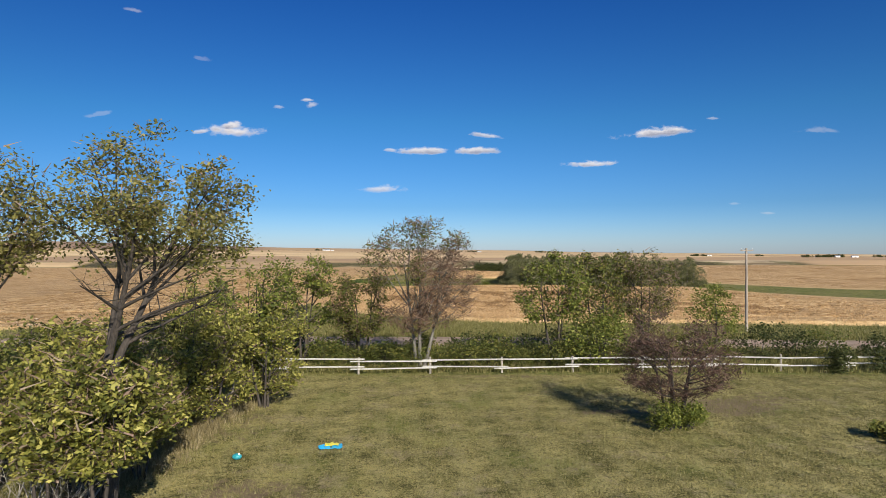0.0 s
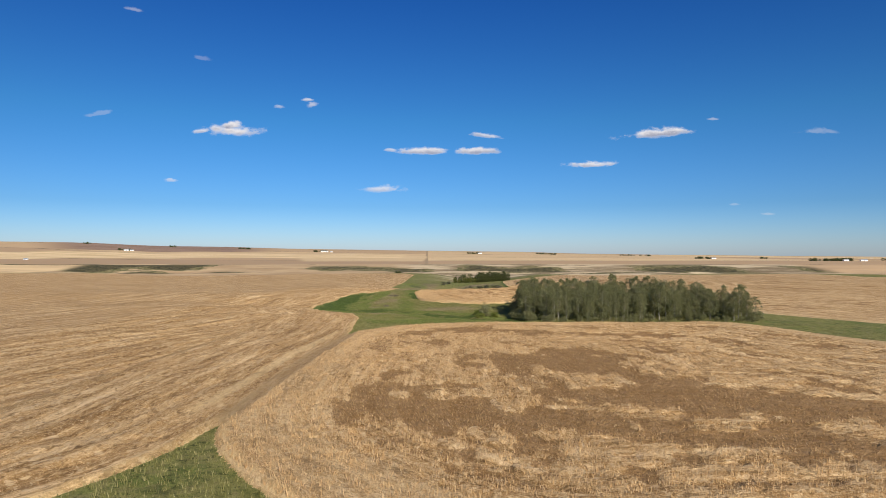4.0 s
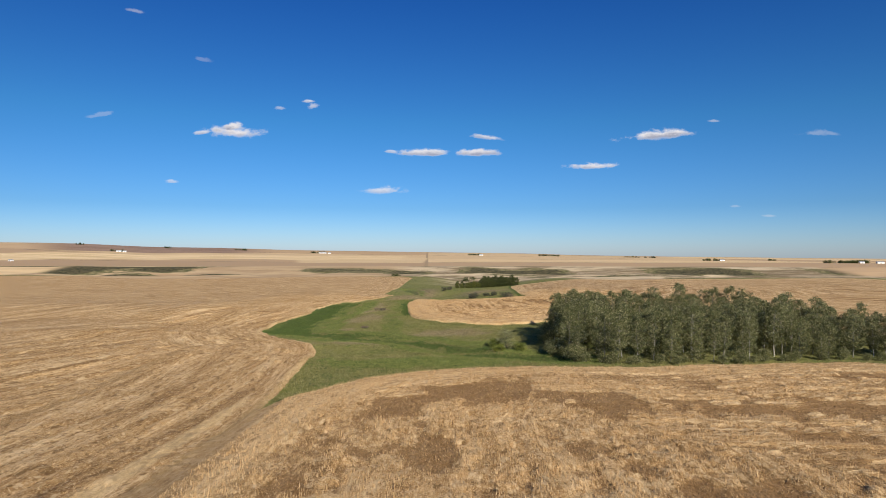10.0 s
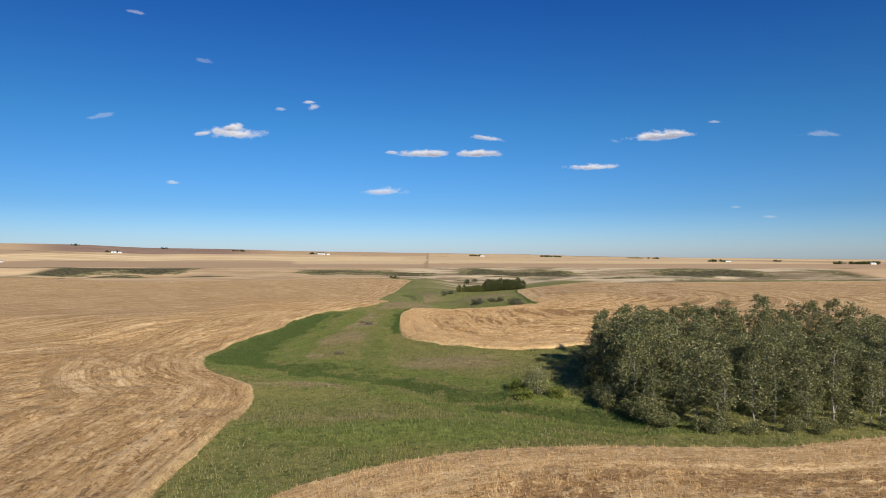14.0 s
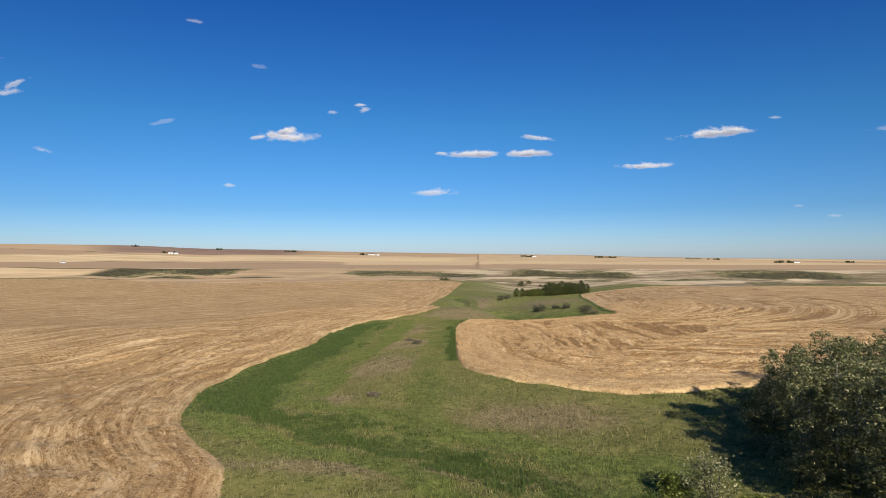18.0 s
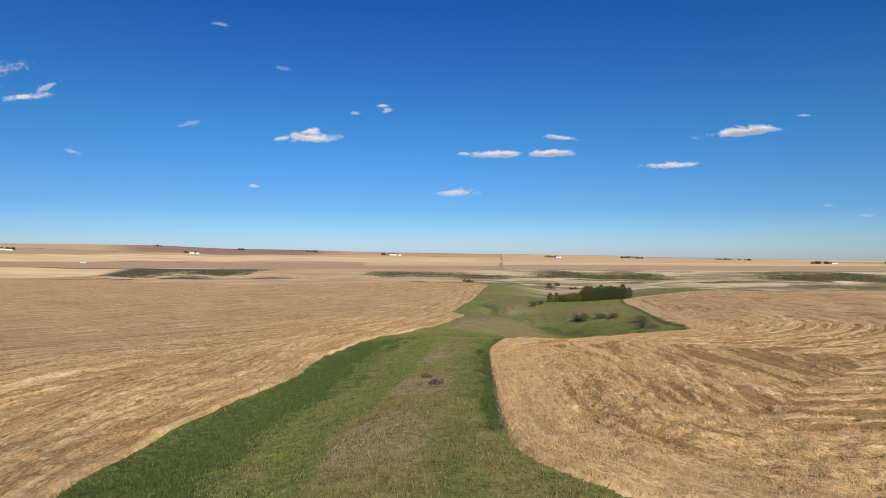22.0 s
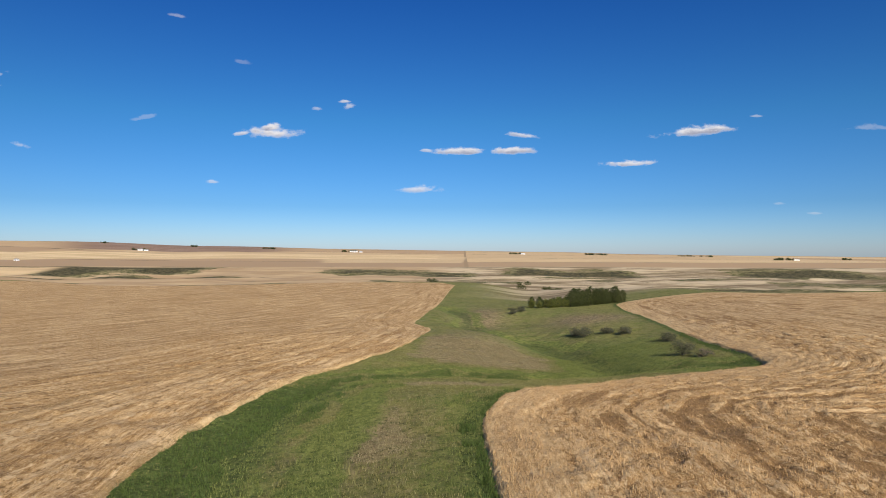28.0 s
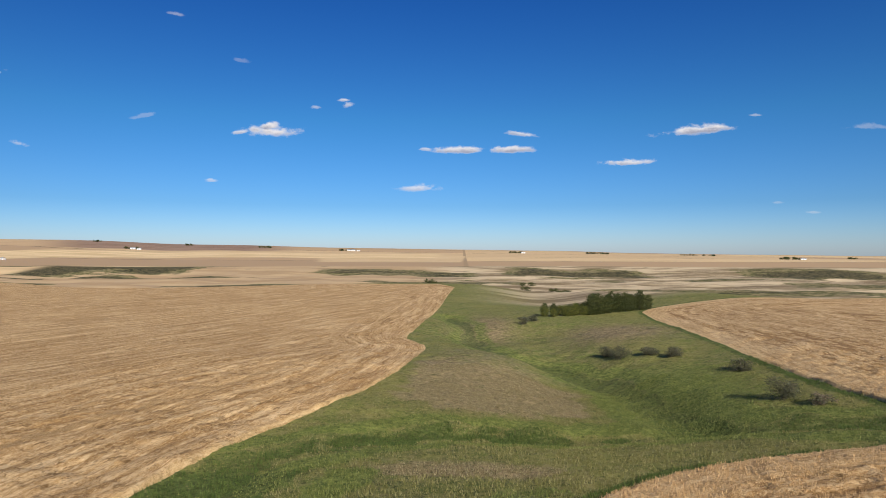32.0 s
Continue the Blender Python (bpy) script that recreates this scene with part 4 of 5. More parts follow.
def quad_object(name, v, material, parent, label="", corners=4):
    n = len(v) // corners
    me = bpy.data.meshes.new(name)
    me.vertices.add(len(v))
    me.vertices.foreach_set("co", v.astype(np.float32).ravel())
    me.loops.add(corners * n)
    me.polygons.add(n)
    me.loops.foreach_set("vertex_index", np.arange(corners * n, dtype=np.int32))
    me.polygons.foreach_set("loop_start", np.arange(0, corners * n, corners, dtype=np.int32))
    me.update(calc_edges=True)
    me.materials.append(material)
    ob = new(name, me)
    ob.parent = parent
    if label:
        ob["label"] = label
    return ob


STYLE = dict(bend=0.35, lift=0.12, fork=4, spread=0.8)


def tree(name, x, y, height, wide, leaf, label, seed, stems=1, limbs=10, subs=6, sprays=3, clear=0.3, per=6, size=0.11, reach=0.28, bark=None, lean=(0, 0),
         keep=None, second=None, second_keep=None, group="", droop=0.2, category="tree", girth=1.0, column=0, tri=False, fill=0.0, twigs=0, twig_size=0.55, bare=False, vase=0.0, fork=0.0, sag=-0.12):
    """A tree or tall shrub: trunk with limbs that reach into an uneven crown of many leaves."""
    rng, rs = random.Random(seed), np.random.RandomState(seed)
    tubes, tips = Tubes(), []
    low_z, rx, rz = clear * height, 0.5 * wide, 0.5 * (1 - clear) * height
    heart = Vector((lean[0] * height * 0.5, lean[1] * height * 0.5, low_z + rz))
    lumps = [(Vector((rng.gauss(0, 1), rng.gauss(0, 1), rng.gauss(0, 1))).normalized(), rng.uniform(-0.28, 0.22)) for _ in range(9)]

    def shell(d):
        """How far the crown reaches along a direction: uneven, with bays and bulges."""
        r = 1.0
        for a, k in lumps:
            r += k * max(0.0, d.dot(a)) ** 4
        return min(max(r, 0.55), 1.2)

    def inside(p, most=1.0):
        q = Vector(((p.x - heart.x) / rx, (p.y - heart.y) / rx, (p.z - heart.z) / rz))
        r = q.length
        if r < 1e-4:
            return p
        far = shell(q / r) * most
        return p if r <= far else heart + (p - heart) * (far / r)

    def limb(a, b, r0, r1, steps, sag, sides):
        c = a.lerp(b, 0.5) + Vector((rng.uniform(-1, 1), rng.uniform(-1, 1), 0)) * (b - a).length * 0.08 + Vector((0, 0, sag * (b - a).length))
        pts = [a.lerp(c, k / steps).lerp(c.lerp(b, k / steps), k / steps) for k in range(steps + 1)]
        tubes.run(pts, [r0 + (r1 - r0) * k / steps for k in range(steps + 1)], sides)
        return pts

    def along(pts, s):
        k = min(int(s * (len(pts) - 1)), len(pts) - 2)
        return pts[k].lerp(pts[k + 1], s * (len(pts) - 1) - k)

    if column:
        stems, limbs = 1, column
    for k in range(stems):
        turn = 2 * math.pi * (k + 0.5 * rng.random()) / stems
        aim = Vector((math.cos(turn), math.sin(turn), 0)) * (0 if stems == 1 else (0.62 if fork else 0.38) * rx)
        foot = Vector((math.cos(turn), math.sin(turn), 0)) * (0 if stems == 1 else 0.05 * rx + 0.08)
        foot.z = fork
        rad = girth * height * (0.020 if stems == 1 else 0.0125)
        share = max(limbs // stems, 2)
        top = heart + aim + Vector((0, 0, rz * (0.85 if column else rng.uniform(0.3, 0.6))))
        if fork:
            foot *= 0.35
            foot.z = fork + rng.uniform(-0.4, 0.4)
        stem = [foot - Vector((0, 0, 0.3))] + limb(foot + Vector((0, 0, 0.05)), inside(top, 0.9), rad * 1.1, rad * 0.07, 6, -0.03 if stems > 1 else 0.0, 7)
        tubes.run(stem[:2], [rad * 1.5, rad * 1.12], 7)
        stem = stem[1:]
        tips += [stem[-1], stem[-1], along(stem, 0.93)]
        if fork:
            limb(Vector((0, 0, -0.3)), stem[0], rad * 1.5, rad * 1.2, 5, 0.0, 8)
        first = min(max((low_z - fork) / max(top.z - fork, 0.1), 0.04), 0.8)
        for j in range(share):
            f = (j + rng.random()) / share
            s = first * 0.85 + (0.97 - first * 0.85) * f * (1.0 if column else 0.8)
            s *= 1 - vase * f
            a = along(stem, s)
            az = turn + (2.4 * j if stems == 1 else rng.uniform(-1.25, 1.25))
            h = -0.85 + 1.75 * f + rng.uniform(-0.2, 0.2)
            flat = math.sqrt(max(1 - min(abs(h), 0.98) ** 2, 0.04)) * rng.uniform(0.72, 1.0)
            b = inside(heart + Vector((math.cos(az) * flat * rx, math.sin(az) * flat * rx, h * rz)))
            if b.z < a.z - 0.1 * height and not column:
                a = along(stem, first * 0.8)
            r = rad * (0.62 - 0.35 * s) * (0.5 if column else 1.0)
            main = limb(a, b, r, r * 0.25, 4, sag, 5 if not column else 3)
            tips.append(b)
            for i in range(subs):
                q = along(main, rng.uniform(0.35, 1.0))
                d = Vector((rng.gauss(0, 1), rng.gauss(0, 1), rng.gauss(0.25, 0.8))).normalized()
                e = inside(q + d * rng.uniform(0.22, 0.5) * rx + (q - heart) * 0.12)
                if column:
                    tips.append(e)
                    continue
                line = limb(q, e, r * 0.32, r * 0.1, 2, 0.03, 3)
                tips.append(e)
                for _ in range(sprays):
                    q2 = along(line, rng.uniform(0.4, 1.0))
                    d = Vector((rng.gauss(0, 1), rng.gauss(0, 1), rng.gauss(0.2, 0.7))).normalized()
                    e2 = inside(q2 + d * rng.uniform(0.1, 0.24) * rx, 1.05)
                    tubes.run([q2, e2], [max(r * 0.09, 0.006), 0.004], 3)
                    tips.append(e2)
    root = thing(name, pose(x, y, ground_at(x, y) - 0.05), label, category, group)
    mesh_object("trunk", tubes.v, tubes.f, bark or M_BARK, root, soft=True)
    ends = [(t, None) for t in tips]
    if not bare:
        quad_object("crown", leaf_cloud(rs, ends, per, reach, size, droop, keep, tri, fill), leaf, root, corners=3 if tri else 4)
    if twigs:
        quad_object("twig_spray", leaf_cloud(rs, ends, twigs, reach * 0.8, twig_size, 0.0, second_keep, True, fill * 0.6, True), second or M_TWIG, root, "bare dry twigs", corners=3)["kind"] = "stuff"
    return root


def shrub(name, x, y, height, wide, leaf, label, seed, per=7, size=0.1, stems=5, bark=None, group="", reach=None, category="shrub", tri=False, clear=0.06, fill=0.0, twigs=0, twig_leaf=None,
          limbs=14, subs=4, sprays=1):
    return tree(name, x, y, height, wide, leaf, label, seed, stems=stems, limbs=limbs, subs=subs, sprays=sprays, clear=clear, per=per, size=size, reach=reach or 0.1 * height,
                bark=bark, group=group, category=category, tri=tri, fill=fill, twigs=twigs, second=twig_leaf)

# ---- the aspen grove ----
ASPEN_LABEL = "tall aspen with grey-green leaves standing in a dense grove"
aspens = []
for k in range(7):
    aspens.append(tree("aspen", 24 + k * 5, 262 + k, 9.6 + (k % 4) * 1.0, 4.2 + (k % 3) * 0.6, M_ASPEN, ASPEN_LABEL, 40 + k, clear=0.02 + 0.05 * (k % 4), per=17, size=0.19, subs=5,
                       reach=0.26, group="aspens of the grove", girth=0.55, bark=M_PALEBARK if k % 3 == 0 else M_GREYBARK, column=30, tri=True))
GROVE = [(25, 264), (28.5, 251), (34, 244.5), (46, 246), (60, 251), (76, 256), (92, 256), (106, 252), (108, 275), (100, 305), (72, 315), (46, 314), (33, 309), (26, 285)]
grove_line = curve(GROVE + GROVE[:1], 2)
rng = random.Random(5)
spots = []
for _ in range(9000):
    x, y = rng.uniform(20, 110), rng.uniform(240, 318)
    if all((x - a) ** 2 + (y - b) ** 2 > 3.7 ** 2 for a, b in spots):
        spots.append((x, y))
inside, _ = edge_distance(np.array([p[0] for p in spots]), np.array([p[1] for p in spots]), grove_line)
first = 0
for (x, y), d in zip(spots, inside):
    if d < 0.4 or (d > 17 and rng.random() < 0.35):
        continue
    size = rng.uniform(0.70, 1.10) * (0.82 if d < 2.2 else 1.0) * (0.9 + 0.25 * float(lattice(np.array([x / 14]), np.array([y / 14]), 9)[0]))
    m = pose(x, y, ground_at(x, y) - 0.05, rng.uniform(-2, 2), rng.uniform(-2, 2), rng.uniform(0, 360)) @ Matrix.Diagonal((size, size, size, 1))
    if first < len(aspens):
        aspens[first].matrix_basis = m
    else:
        c = copy_thing(aspens[first % 7], m)
        c.scale = (size, size, size)
    first += 1

# undergrowth round the grove's edge
edge_bush = shrub("shrub", 30, 240, 2.6, 3.2, M_ASPEN, "low grey-green shrub at the edge of the aspen grove", 71, per=12, size=0.14, group="shrubs round the grove", tri=True, stems=4)
place_first = True
for k in range(0, len(grove_line) - 1, 1):
    (ax, ay), (bx, by) = grove_line[k], grove_line[k + 1]
    for j in range(max(int(math.hypot(bx - ax, by - ay) / 2.6), 1)):
        s = (j + rng.random()) / max(int(math.hypot(bx - ax, by - ay) / 2.6), 1)
        x, y = ax + (bx - ax) * s + rng.uniform(-0.8, 0.8), ay + (by - ay) * s + rng.uniform(-0.8, 0.8)
        size = rng.uniform(0.55, 1.25)
        m = pose(x, y, ground_at(x, y) - 0.05, 0, 0, rng.uniform(0, 360)) @ Matrix.Diagonal((size, size, size, 1))
        if place_first:
            edge_bush.matrix_basis, place_first = m, False
        else:
            copy_thing(edge_bush, m).scale = (size, size, size)
shrub("willow_bush", 15.5, 271.5, 5.0, 4.8, M_SILVER, "rounded grey-green willow bush in the long grass beside the grove", 72, per=14, size=0.16, stems=6, tri=True)
for k, (x, y, h, wd) in enumerate(((12.6, 273.5, 2.2, 3.6), (18.6, 269.5, 1.8, 3.2), (13.2, 268.8, 1.5, 2.8))):
    shrub("willow_bush", x, y, h, wd, M_LIME, "low bright green willow suckers in the long grass", 73 + k, per=16, size=0.15, stems=5, tri=True)

# ---- bushes and copse in the draw ----
DRAW_BUSHES = [(23.5, 588, 4.2, 6.5), (21, 594, 3.0, 5.0), (31.5, 584, 2.2, 6.0), (36.5, 577, 2.8, 5.0), (44.5, 549, 3.0, 5.5), (38.0, 514, 4.6, 6.6), (41, 506, 2.0, 4.6),
               (0.5, 683, 3.6, 5.5), (6, 690, 2.8, 5.0), (-27.5, 386, 0.9, 2.4), (-24.5, 377, 1.0, 2.6), (-24, 314, 0.6, 2.2)]
for k, (x, y, h, wd) in enumerate(DRAW_BUSHES):
    shrub("bush", x, y, h, wd, M_GREYBUSH, "grey-green hawthorn bush standing in the green draw" if h > 2 else "low twiggy brown bush in the grass", 80 + k, per=9 if h > 2 else 3,
          size=0.17, stems=9, group="bushes of the draw", tri=True, clear=0.03, fill=0.35, twigs=1 if h > 2 else 3, twig_leaf=M_TWIG)
copse = []
for k in range(3):
    copse.append(tree("poplar", 20 + k * 4, 712, 7.6 + k * 0.8, 6.4, M_BUSH if k else M_ELM, "dark green poplar of the small copse in the draw", 120 + k, clear=0.04, per=14, size=0.32, subs=5, reach=0.45, column=22, tri=True,
                      group="trees of the copse"))
COPSE = [(13 + 1.5 * k + rng.uniform(-1.5, 1.5), 706 + 0.9 * k + rng.uniform(-5, 6)) for k in range(39)]
for k, (x, y) in enumerate(COPSE):
    size = rng.uniform(0.75, 1.1) * (0.72 if x < 36 else 1.05)
    m = pose(x, y, ground_at(x, y) - 0.05, 0, 0, rng.uniform(0, 360)) @ Matrix.Diagonal((size, size, size, 1))
    if k < 3:
        copse[k].matrix_basis = m
    else:
        copy_thing(copse[0 if x < 34 and k % 4 else 1 + k % 2], m).scale = (size, size, size)
far_bush = shrub("bush", 60, 1100, 5.0, 9.0, M_BUSH, "dark round bush on the coulee floor", 140, per=8, size=0.4, group="bushes of the coulee", tri=True)
FAR_BUSHES = [(35, 1120), (60, 1075), (66, 1060), (72, 1050), (220, 1010), (228, 1000), (300, 960), (330, 985), (365, 930), (400, 925), (420, 960), (455, 940), (40, 1240), (52, 1250), (-70, 1105), (-64, 1110), (-76, 1100), (520, 930), (190, 1030)]
for k, (x, y) in enumerate(FAR_BUSHES):
    size = rng.uniform(0.6, 1.2)
    m = pose(x, y, ground_at(x, y) - 0.1, 0, 0, rng.uniform(0, 360)) @ Matrix.Diagonal((size * 1.3, size * 1.3, size, 1))
    if k == 0:
        far_bush.matrix_basis = m
    else:
        copy_thing(far_bush, m).scale = (size * 1.3, size * 1.3, size)

# ---- the yard: pole fence, utility pole, marker ----
def bar(bm, a, b, width, height, bevel=0.012):
    """A squared, slightly rounded rail or post from a to b."""
    a, b = Vector(a), Vector(b)
    d = b - a
    made = bmesh.ops.create_cube(bm, size=1.0)
    turn = d.to_track_quat("Z", "Y").to_matrix().to_4x4()
    bmesh.ops.transform(bm, matrix=Matrix.Translation((a + b) / 2) @ turn @ Matrix.Diagonal((width, height, d.length, 1)), verts=made["verts"])
    bmesh.ops.bevel(bm, geom=[e for e in bm.edges if e.verts[0] in made["verts"]], offset=bevel, segments=1, affect="EDGES")


def fence_line(x):
    return 44.3 + 0.045 * max(x, -4) + (0.35 if x < -8 else 0)


fence = thing("rail_fence", pose(0, 44.3, 0), "weathered white two-rail timber fence along the lawn", "fence")
POSTS = [-26 + 5.02 * k for k in range(19)]
for k, x in enumerate(POSTS):
    y = fence_line(x) - 44.3
    z = ground_at(x, y + 44.3)
    bm = bmesh.new()
    bar(bm, (x, y, z - 0.3), (x + rng.uniform(-0.04, 0.04), y + 0.02, z + rng.uniform(1.08, 1.2)), 0.13, 0.13)
    part("post", bm, M_POST, fence)
    if k + 1 < len(POSTS):
        x2 = POSTS[k + 1]
        y2, z2 = fence_line(x2) - 44.3, ground_at(x2, fence_line(x2))
        side = -0.12
        for h in (0.46, 0.98):
            lift = 0.06 if k % 2 else -0.04
            bm = bmesh.new()
            bar(bm, (x - 0.55, y + side, z + h + lift + rng.uniform(-0.08, 0.08)), (x2 + 0.45, y2 + side, z2 + h + lift * 0.4 + rng.uniform(-0.08, 0.08)), 0.06, 0.095)
            part("rail", bm, M_RAIL, fence)

pole_x, pole_y = 34.6, 72.2
pole = thing("utility_pole", pose(pole_x, pole_y, ground_at(pole_x, pole_y)), "grey wooden utility pole with a short crossarm by the road", "utility pole")
shaft = Tubes()
shaft.run([Vector((0, 0, -0.5)), Vector((0.01, 0, 3)), Vector((0.03, 0, 6.4)), Vector((0.02, 0, 9.55))], [0.16, 0.15, 0.125, 0.1], 10)
mesh_object("shaft", shaft.v + [Vector((0.02, 0, 9.58))], shaft.f + [(30 + k, 30 + (k + 1) % 10, 40) for k in range(10)], M_POLE, pole, soft=True)
bm = bmesh.new()
bar(bm, (-0.75, -0.14, 9.3), (0.75, -0.14, 9.3), 0.09, 0.11)
crossarm = part("crossarm", bm, M_POLE, pole)
M_CERAMIC = plain_material("grey_glaze", (0.30, 0.31, 0.32), (0.45, 0.46, 0.47), 8, 0.3, 0.002)
for dx in (-0.62, -0.25, 0.62):
    cup = Tubes()
    cup.run([Vector((dx, -0.14, 9.35)), Vector((dx, -0.14, 9.43)), Vector((dx, -0.14, 9.47)), Vector((dx, -0.14, 9.52)), Vector((dx, -0.14, 9.56))], [0.02, 0.02, 0.06, 0.045, 0.01], 8)
    mesh_object("insulator", cup.v, cup.f, M_CERAMIC, crossarm, "grey ceramic insulator", soft=True)
for s in (-1, 1):
    bm = bmesh.new()
    bar(bm, (0.05 * s, -0.13, 8.75), (0.5 * s, -0.16, 9.26), 0.03, 0.03, 0.004)
    part("brace", bm, M_CERAMIC, pole)

M_MARK = plain_material("white_plastic", (0.68, 0.68, 0.66), (0.82, 0.82, 0.80), 4, 0.5, 0.002)
marker = thing("marker_post", pose(-26.8, 72.1, ground_at(-26.8, 72.1)), "white cable marker post with a dark base in roadside grass", "marker post")
bm = bmesh.new()
bar(bm, (0, 0, 0.55), (0, 0, 1.25), 0.13, 0.1, 0.02)
part("cap", bm, M_MARK, marker)
bm = bmesh.new()
bar(bm, (0, 0, -0.2), (0, 0, 0.55), 0.1, 0.08, 0.015)
part("stake", bm, M_POST, marker)

# toys left on the lawn
M_BLUE = plain_material("blue_plastic", (0.02, 0.30, 0.62), (0.04, 0.42, 0.72), 5, 0.4, 0.003)
M_LEMON = plain_material("yellow_plastic", (0.62, 0.58, 0.08), (0.75, 0.70, 0.12), 5, 0.4, 0.003)
toy = thing("garden_toy", pose(-4.9, 27.5, ground_at(-4.9, 27.5), 0, 0, 8), "blue and yellow plastic sheet toy lying crumpled on the lawn", "toy")


def crumpled(name, x0, x1, y0, y1, material, lift, seed):
    bm = bmesh.new()
    bmesh.ops.create_grid(bm, x_segments=14, y_segments=10, size=0.5)
    for v in bm.verts:
        v.co = Vector((x0 + (v.co.x + 0.5) * (x1 - x0), y0 + (v.co.y + 0.5) * (y1 - y0), 0))
        v.co.z = lift + 0.10 * abs(noise.noise(Vector((v.co.x * 3, v.co.y * 3, seed)))) + 0.05 * (noise.noise(Vector((v.co.x * 9, v.co.y * 9, seed))) + 0.5)
        v.co.x += 0.12 * noise.noise(Vector((v.co.y * 4, v.co.x, seed + 3)))
    made = bmesh.ops.extrude_face_region(bm, geom=bm.faces[:])
    for v in made["geom"]:
        if isinstance(v, bmesh.types.BMVert):
            v.co.z += 0.03
    return part(name, bm, material, toy)


crumpled("wing", -0.5, 0.0, -0.25, 0.3, M_BLUE, 0.02, 1)
crumpled("wing", 0.05, 0.5, -0.3, 0.2, M_BLUE, 0.02, 2)
crumpled("panel", -0.28, 0.4, -0.05, 0.22, M_LEMON, 0.09, 3)
ball = thing("garden_ball", pose(-8.5, 26.1, ground_at(-8.5, 26.1) + 0.12), "small teal play ball with dark marks on the lawn", "ball")
bm = bmesh.new()
bmesh.ops.create_icosphere(bm, subdivisions=3, radius=0.17, matrix=Matrix.Diagonal((1.2, 1, 0.75, 1)))
part("shell", bm, plain_material("teal_plastic", (0.02, 0.22, 0.28), (0.05, 0.42, 0.48), 6, 0.35, 0.004), ball)
bm = bmesh.new()
bmesh.ops.create_icosphere(bm, subdivisions=2, radius=0.05, matrix=Matrix.Translation((0.1, -0.05, 0.11)))
part("valve", bm, M_MARK, ball)

# ---- trees and shrubs of the yard ----
tree("elm_tree", -10.3, 19.4, 12.2, 6.3, M_OLIVE, "tall forked elm with thin olive foliage and bare limbs", 201, stems=3, limbs=21, subs=7, sprays=4, clear=0.50, per=27, size=0.072, reach=0.21, girth=0.8, lean=(0.17, 0), vase=0.35, fork=5.0, sag=0.03,
     keep=lambda b: b[:, 2] + 0.3 * np.hypot(b[:, 0] - 1.1, b[:, 1]) > 8.9,
     twigs=2, twig_size=0.4, second_keep=lambda b: b[:, 2] > 8.4)
tree("elm_tree", -14.7, 18.8, 12.0, 5.2, M_OLIVE, "leaning elm with sparse dark leaves beside the thicket", 202, stems=2, limbs=18, subs=7, sprays=4, clear=0.66, per=15, size=0.075, reach=0.22, girth=0.8, vase=0.4, sag=0.03, twigs=2, twig_size=0.4)
tree("maple_tree", -1.7, 46.3, 10.9, 8.2, M_ELM, "multi-stemmed maple, green on one side and half dead", 203, stems=4, limbs=24, subs=7, sprays=4, clear=0.28, vase=0.3, per=11, size=0.1, reach=0.24, bark=M_GREYBARK, sag=0.0,
     keep=lambda b: (b[:, 0] < 0.2) & (b[:, 2] > 6.0) | (b[:, 2] > 8.8), second=M_PINK, twigs=7, twig_size=0.6)
tree("maple_tree", -6.3, 48.0, 8.1, 4.4, M_ELM, "slim young maple with thin green leaves behind the fence", 204, stems=3, limbs=15, subs=5, sprays=3, clear=0.16, per=13, size=0.11, reach=0.22, twigs=4, second=M_PINK)
tree("maple_tree", -10.6, 48.2, 8.6, 5.4, M_LIME, "bushy maple with yellow-green leaves behind the fence", 205, stems=3, limbs=16, subs=5, sprays=3, clear=0.3, per=14, size=0.12, reach=0.23, twigs=2)
tree("maple_tree", 8.4, 47.2, 8.7, 5.8, M_LIME, "leaning green maple with an open crown by the fence", 206, stems=3, limbs=16, subs=5, sprays=3, clear=0.4, per=15, size=0.12, reach=0.23, lean=(-0.05, 0), twigs=2)
tree("maple_tree", 12.2, 49.5, 8.7, 5.4, M_ELM, "full green maple behind the fence", 207, stems=3, limbs=16, subs=5, sprays=3, clear=0.3, per=15, size=0.12, reach=0.24, twigs=2)
tree("ash_tree", 16.0, 50.5, 8.9, 5.6, M_ELM, "thin feathery ash with bare lower branches", 208, stems=3, limbs=18, subs=6, sprays=4, clear=0.3, per=12, size=0.09, reach=0.24, twigs=5)
tree("ash_tree", 21.6, 50.5, 6.2, 4.0, M_LIME, "small bright green sapling behind the fence", 209, clear=0.1, per=26, size=0.11, reach=0.25, subs=5, column=22)
shrub("lilac_bush", 11.2, 46.1, 4.5, 4.6, M_LIME, "bright green leafy bush growing through the fence", 210, per=22, size=0.11, stems=6, limbs=18)
tree("plum_tree", 11.2, 30.6, 5.4, 5.7, M_RUSSET, "reddish-brown plum tree drying out on the lawn", 211, stems=5, limbs=20, subs=6, sprays=4, clear=0.3, per=4, size=0.06, reach=0.18, girth=1.5, twigs=8, twig_size=0.36, second=M_REDTWIG)
shrub("lilac_bush", 10.7, 30.1, 1.7, 1.7, M_LIME, "green suckers crowding the foot of the plum tree", 212, per=14, size=0.075, stems=5)
shrub("lilac_bush", 11.8, 30.3, 1.5, 1.4, M_LIME, "green suckers crowding the foot of the plum tree", 213, per=14, size=0.075, stems=5)
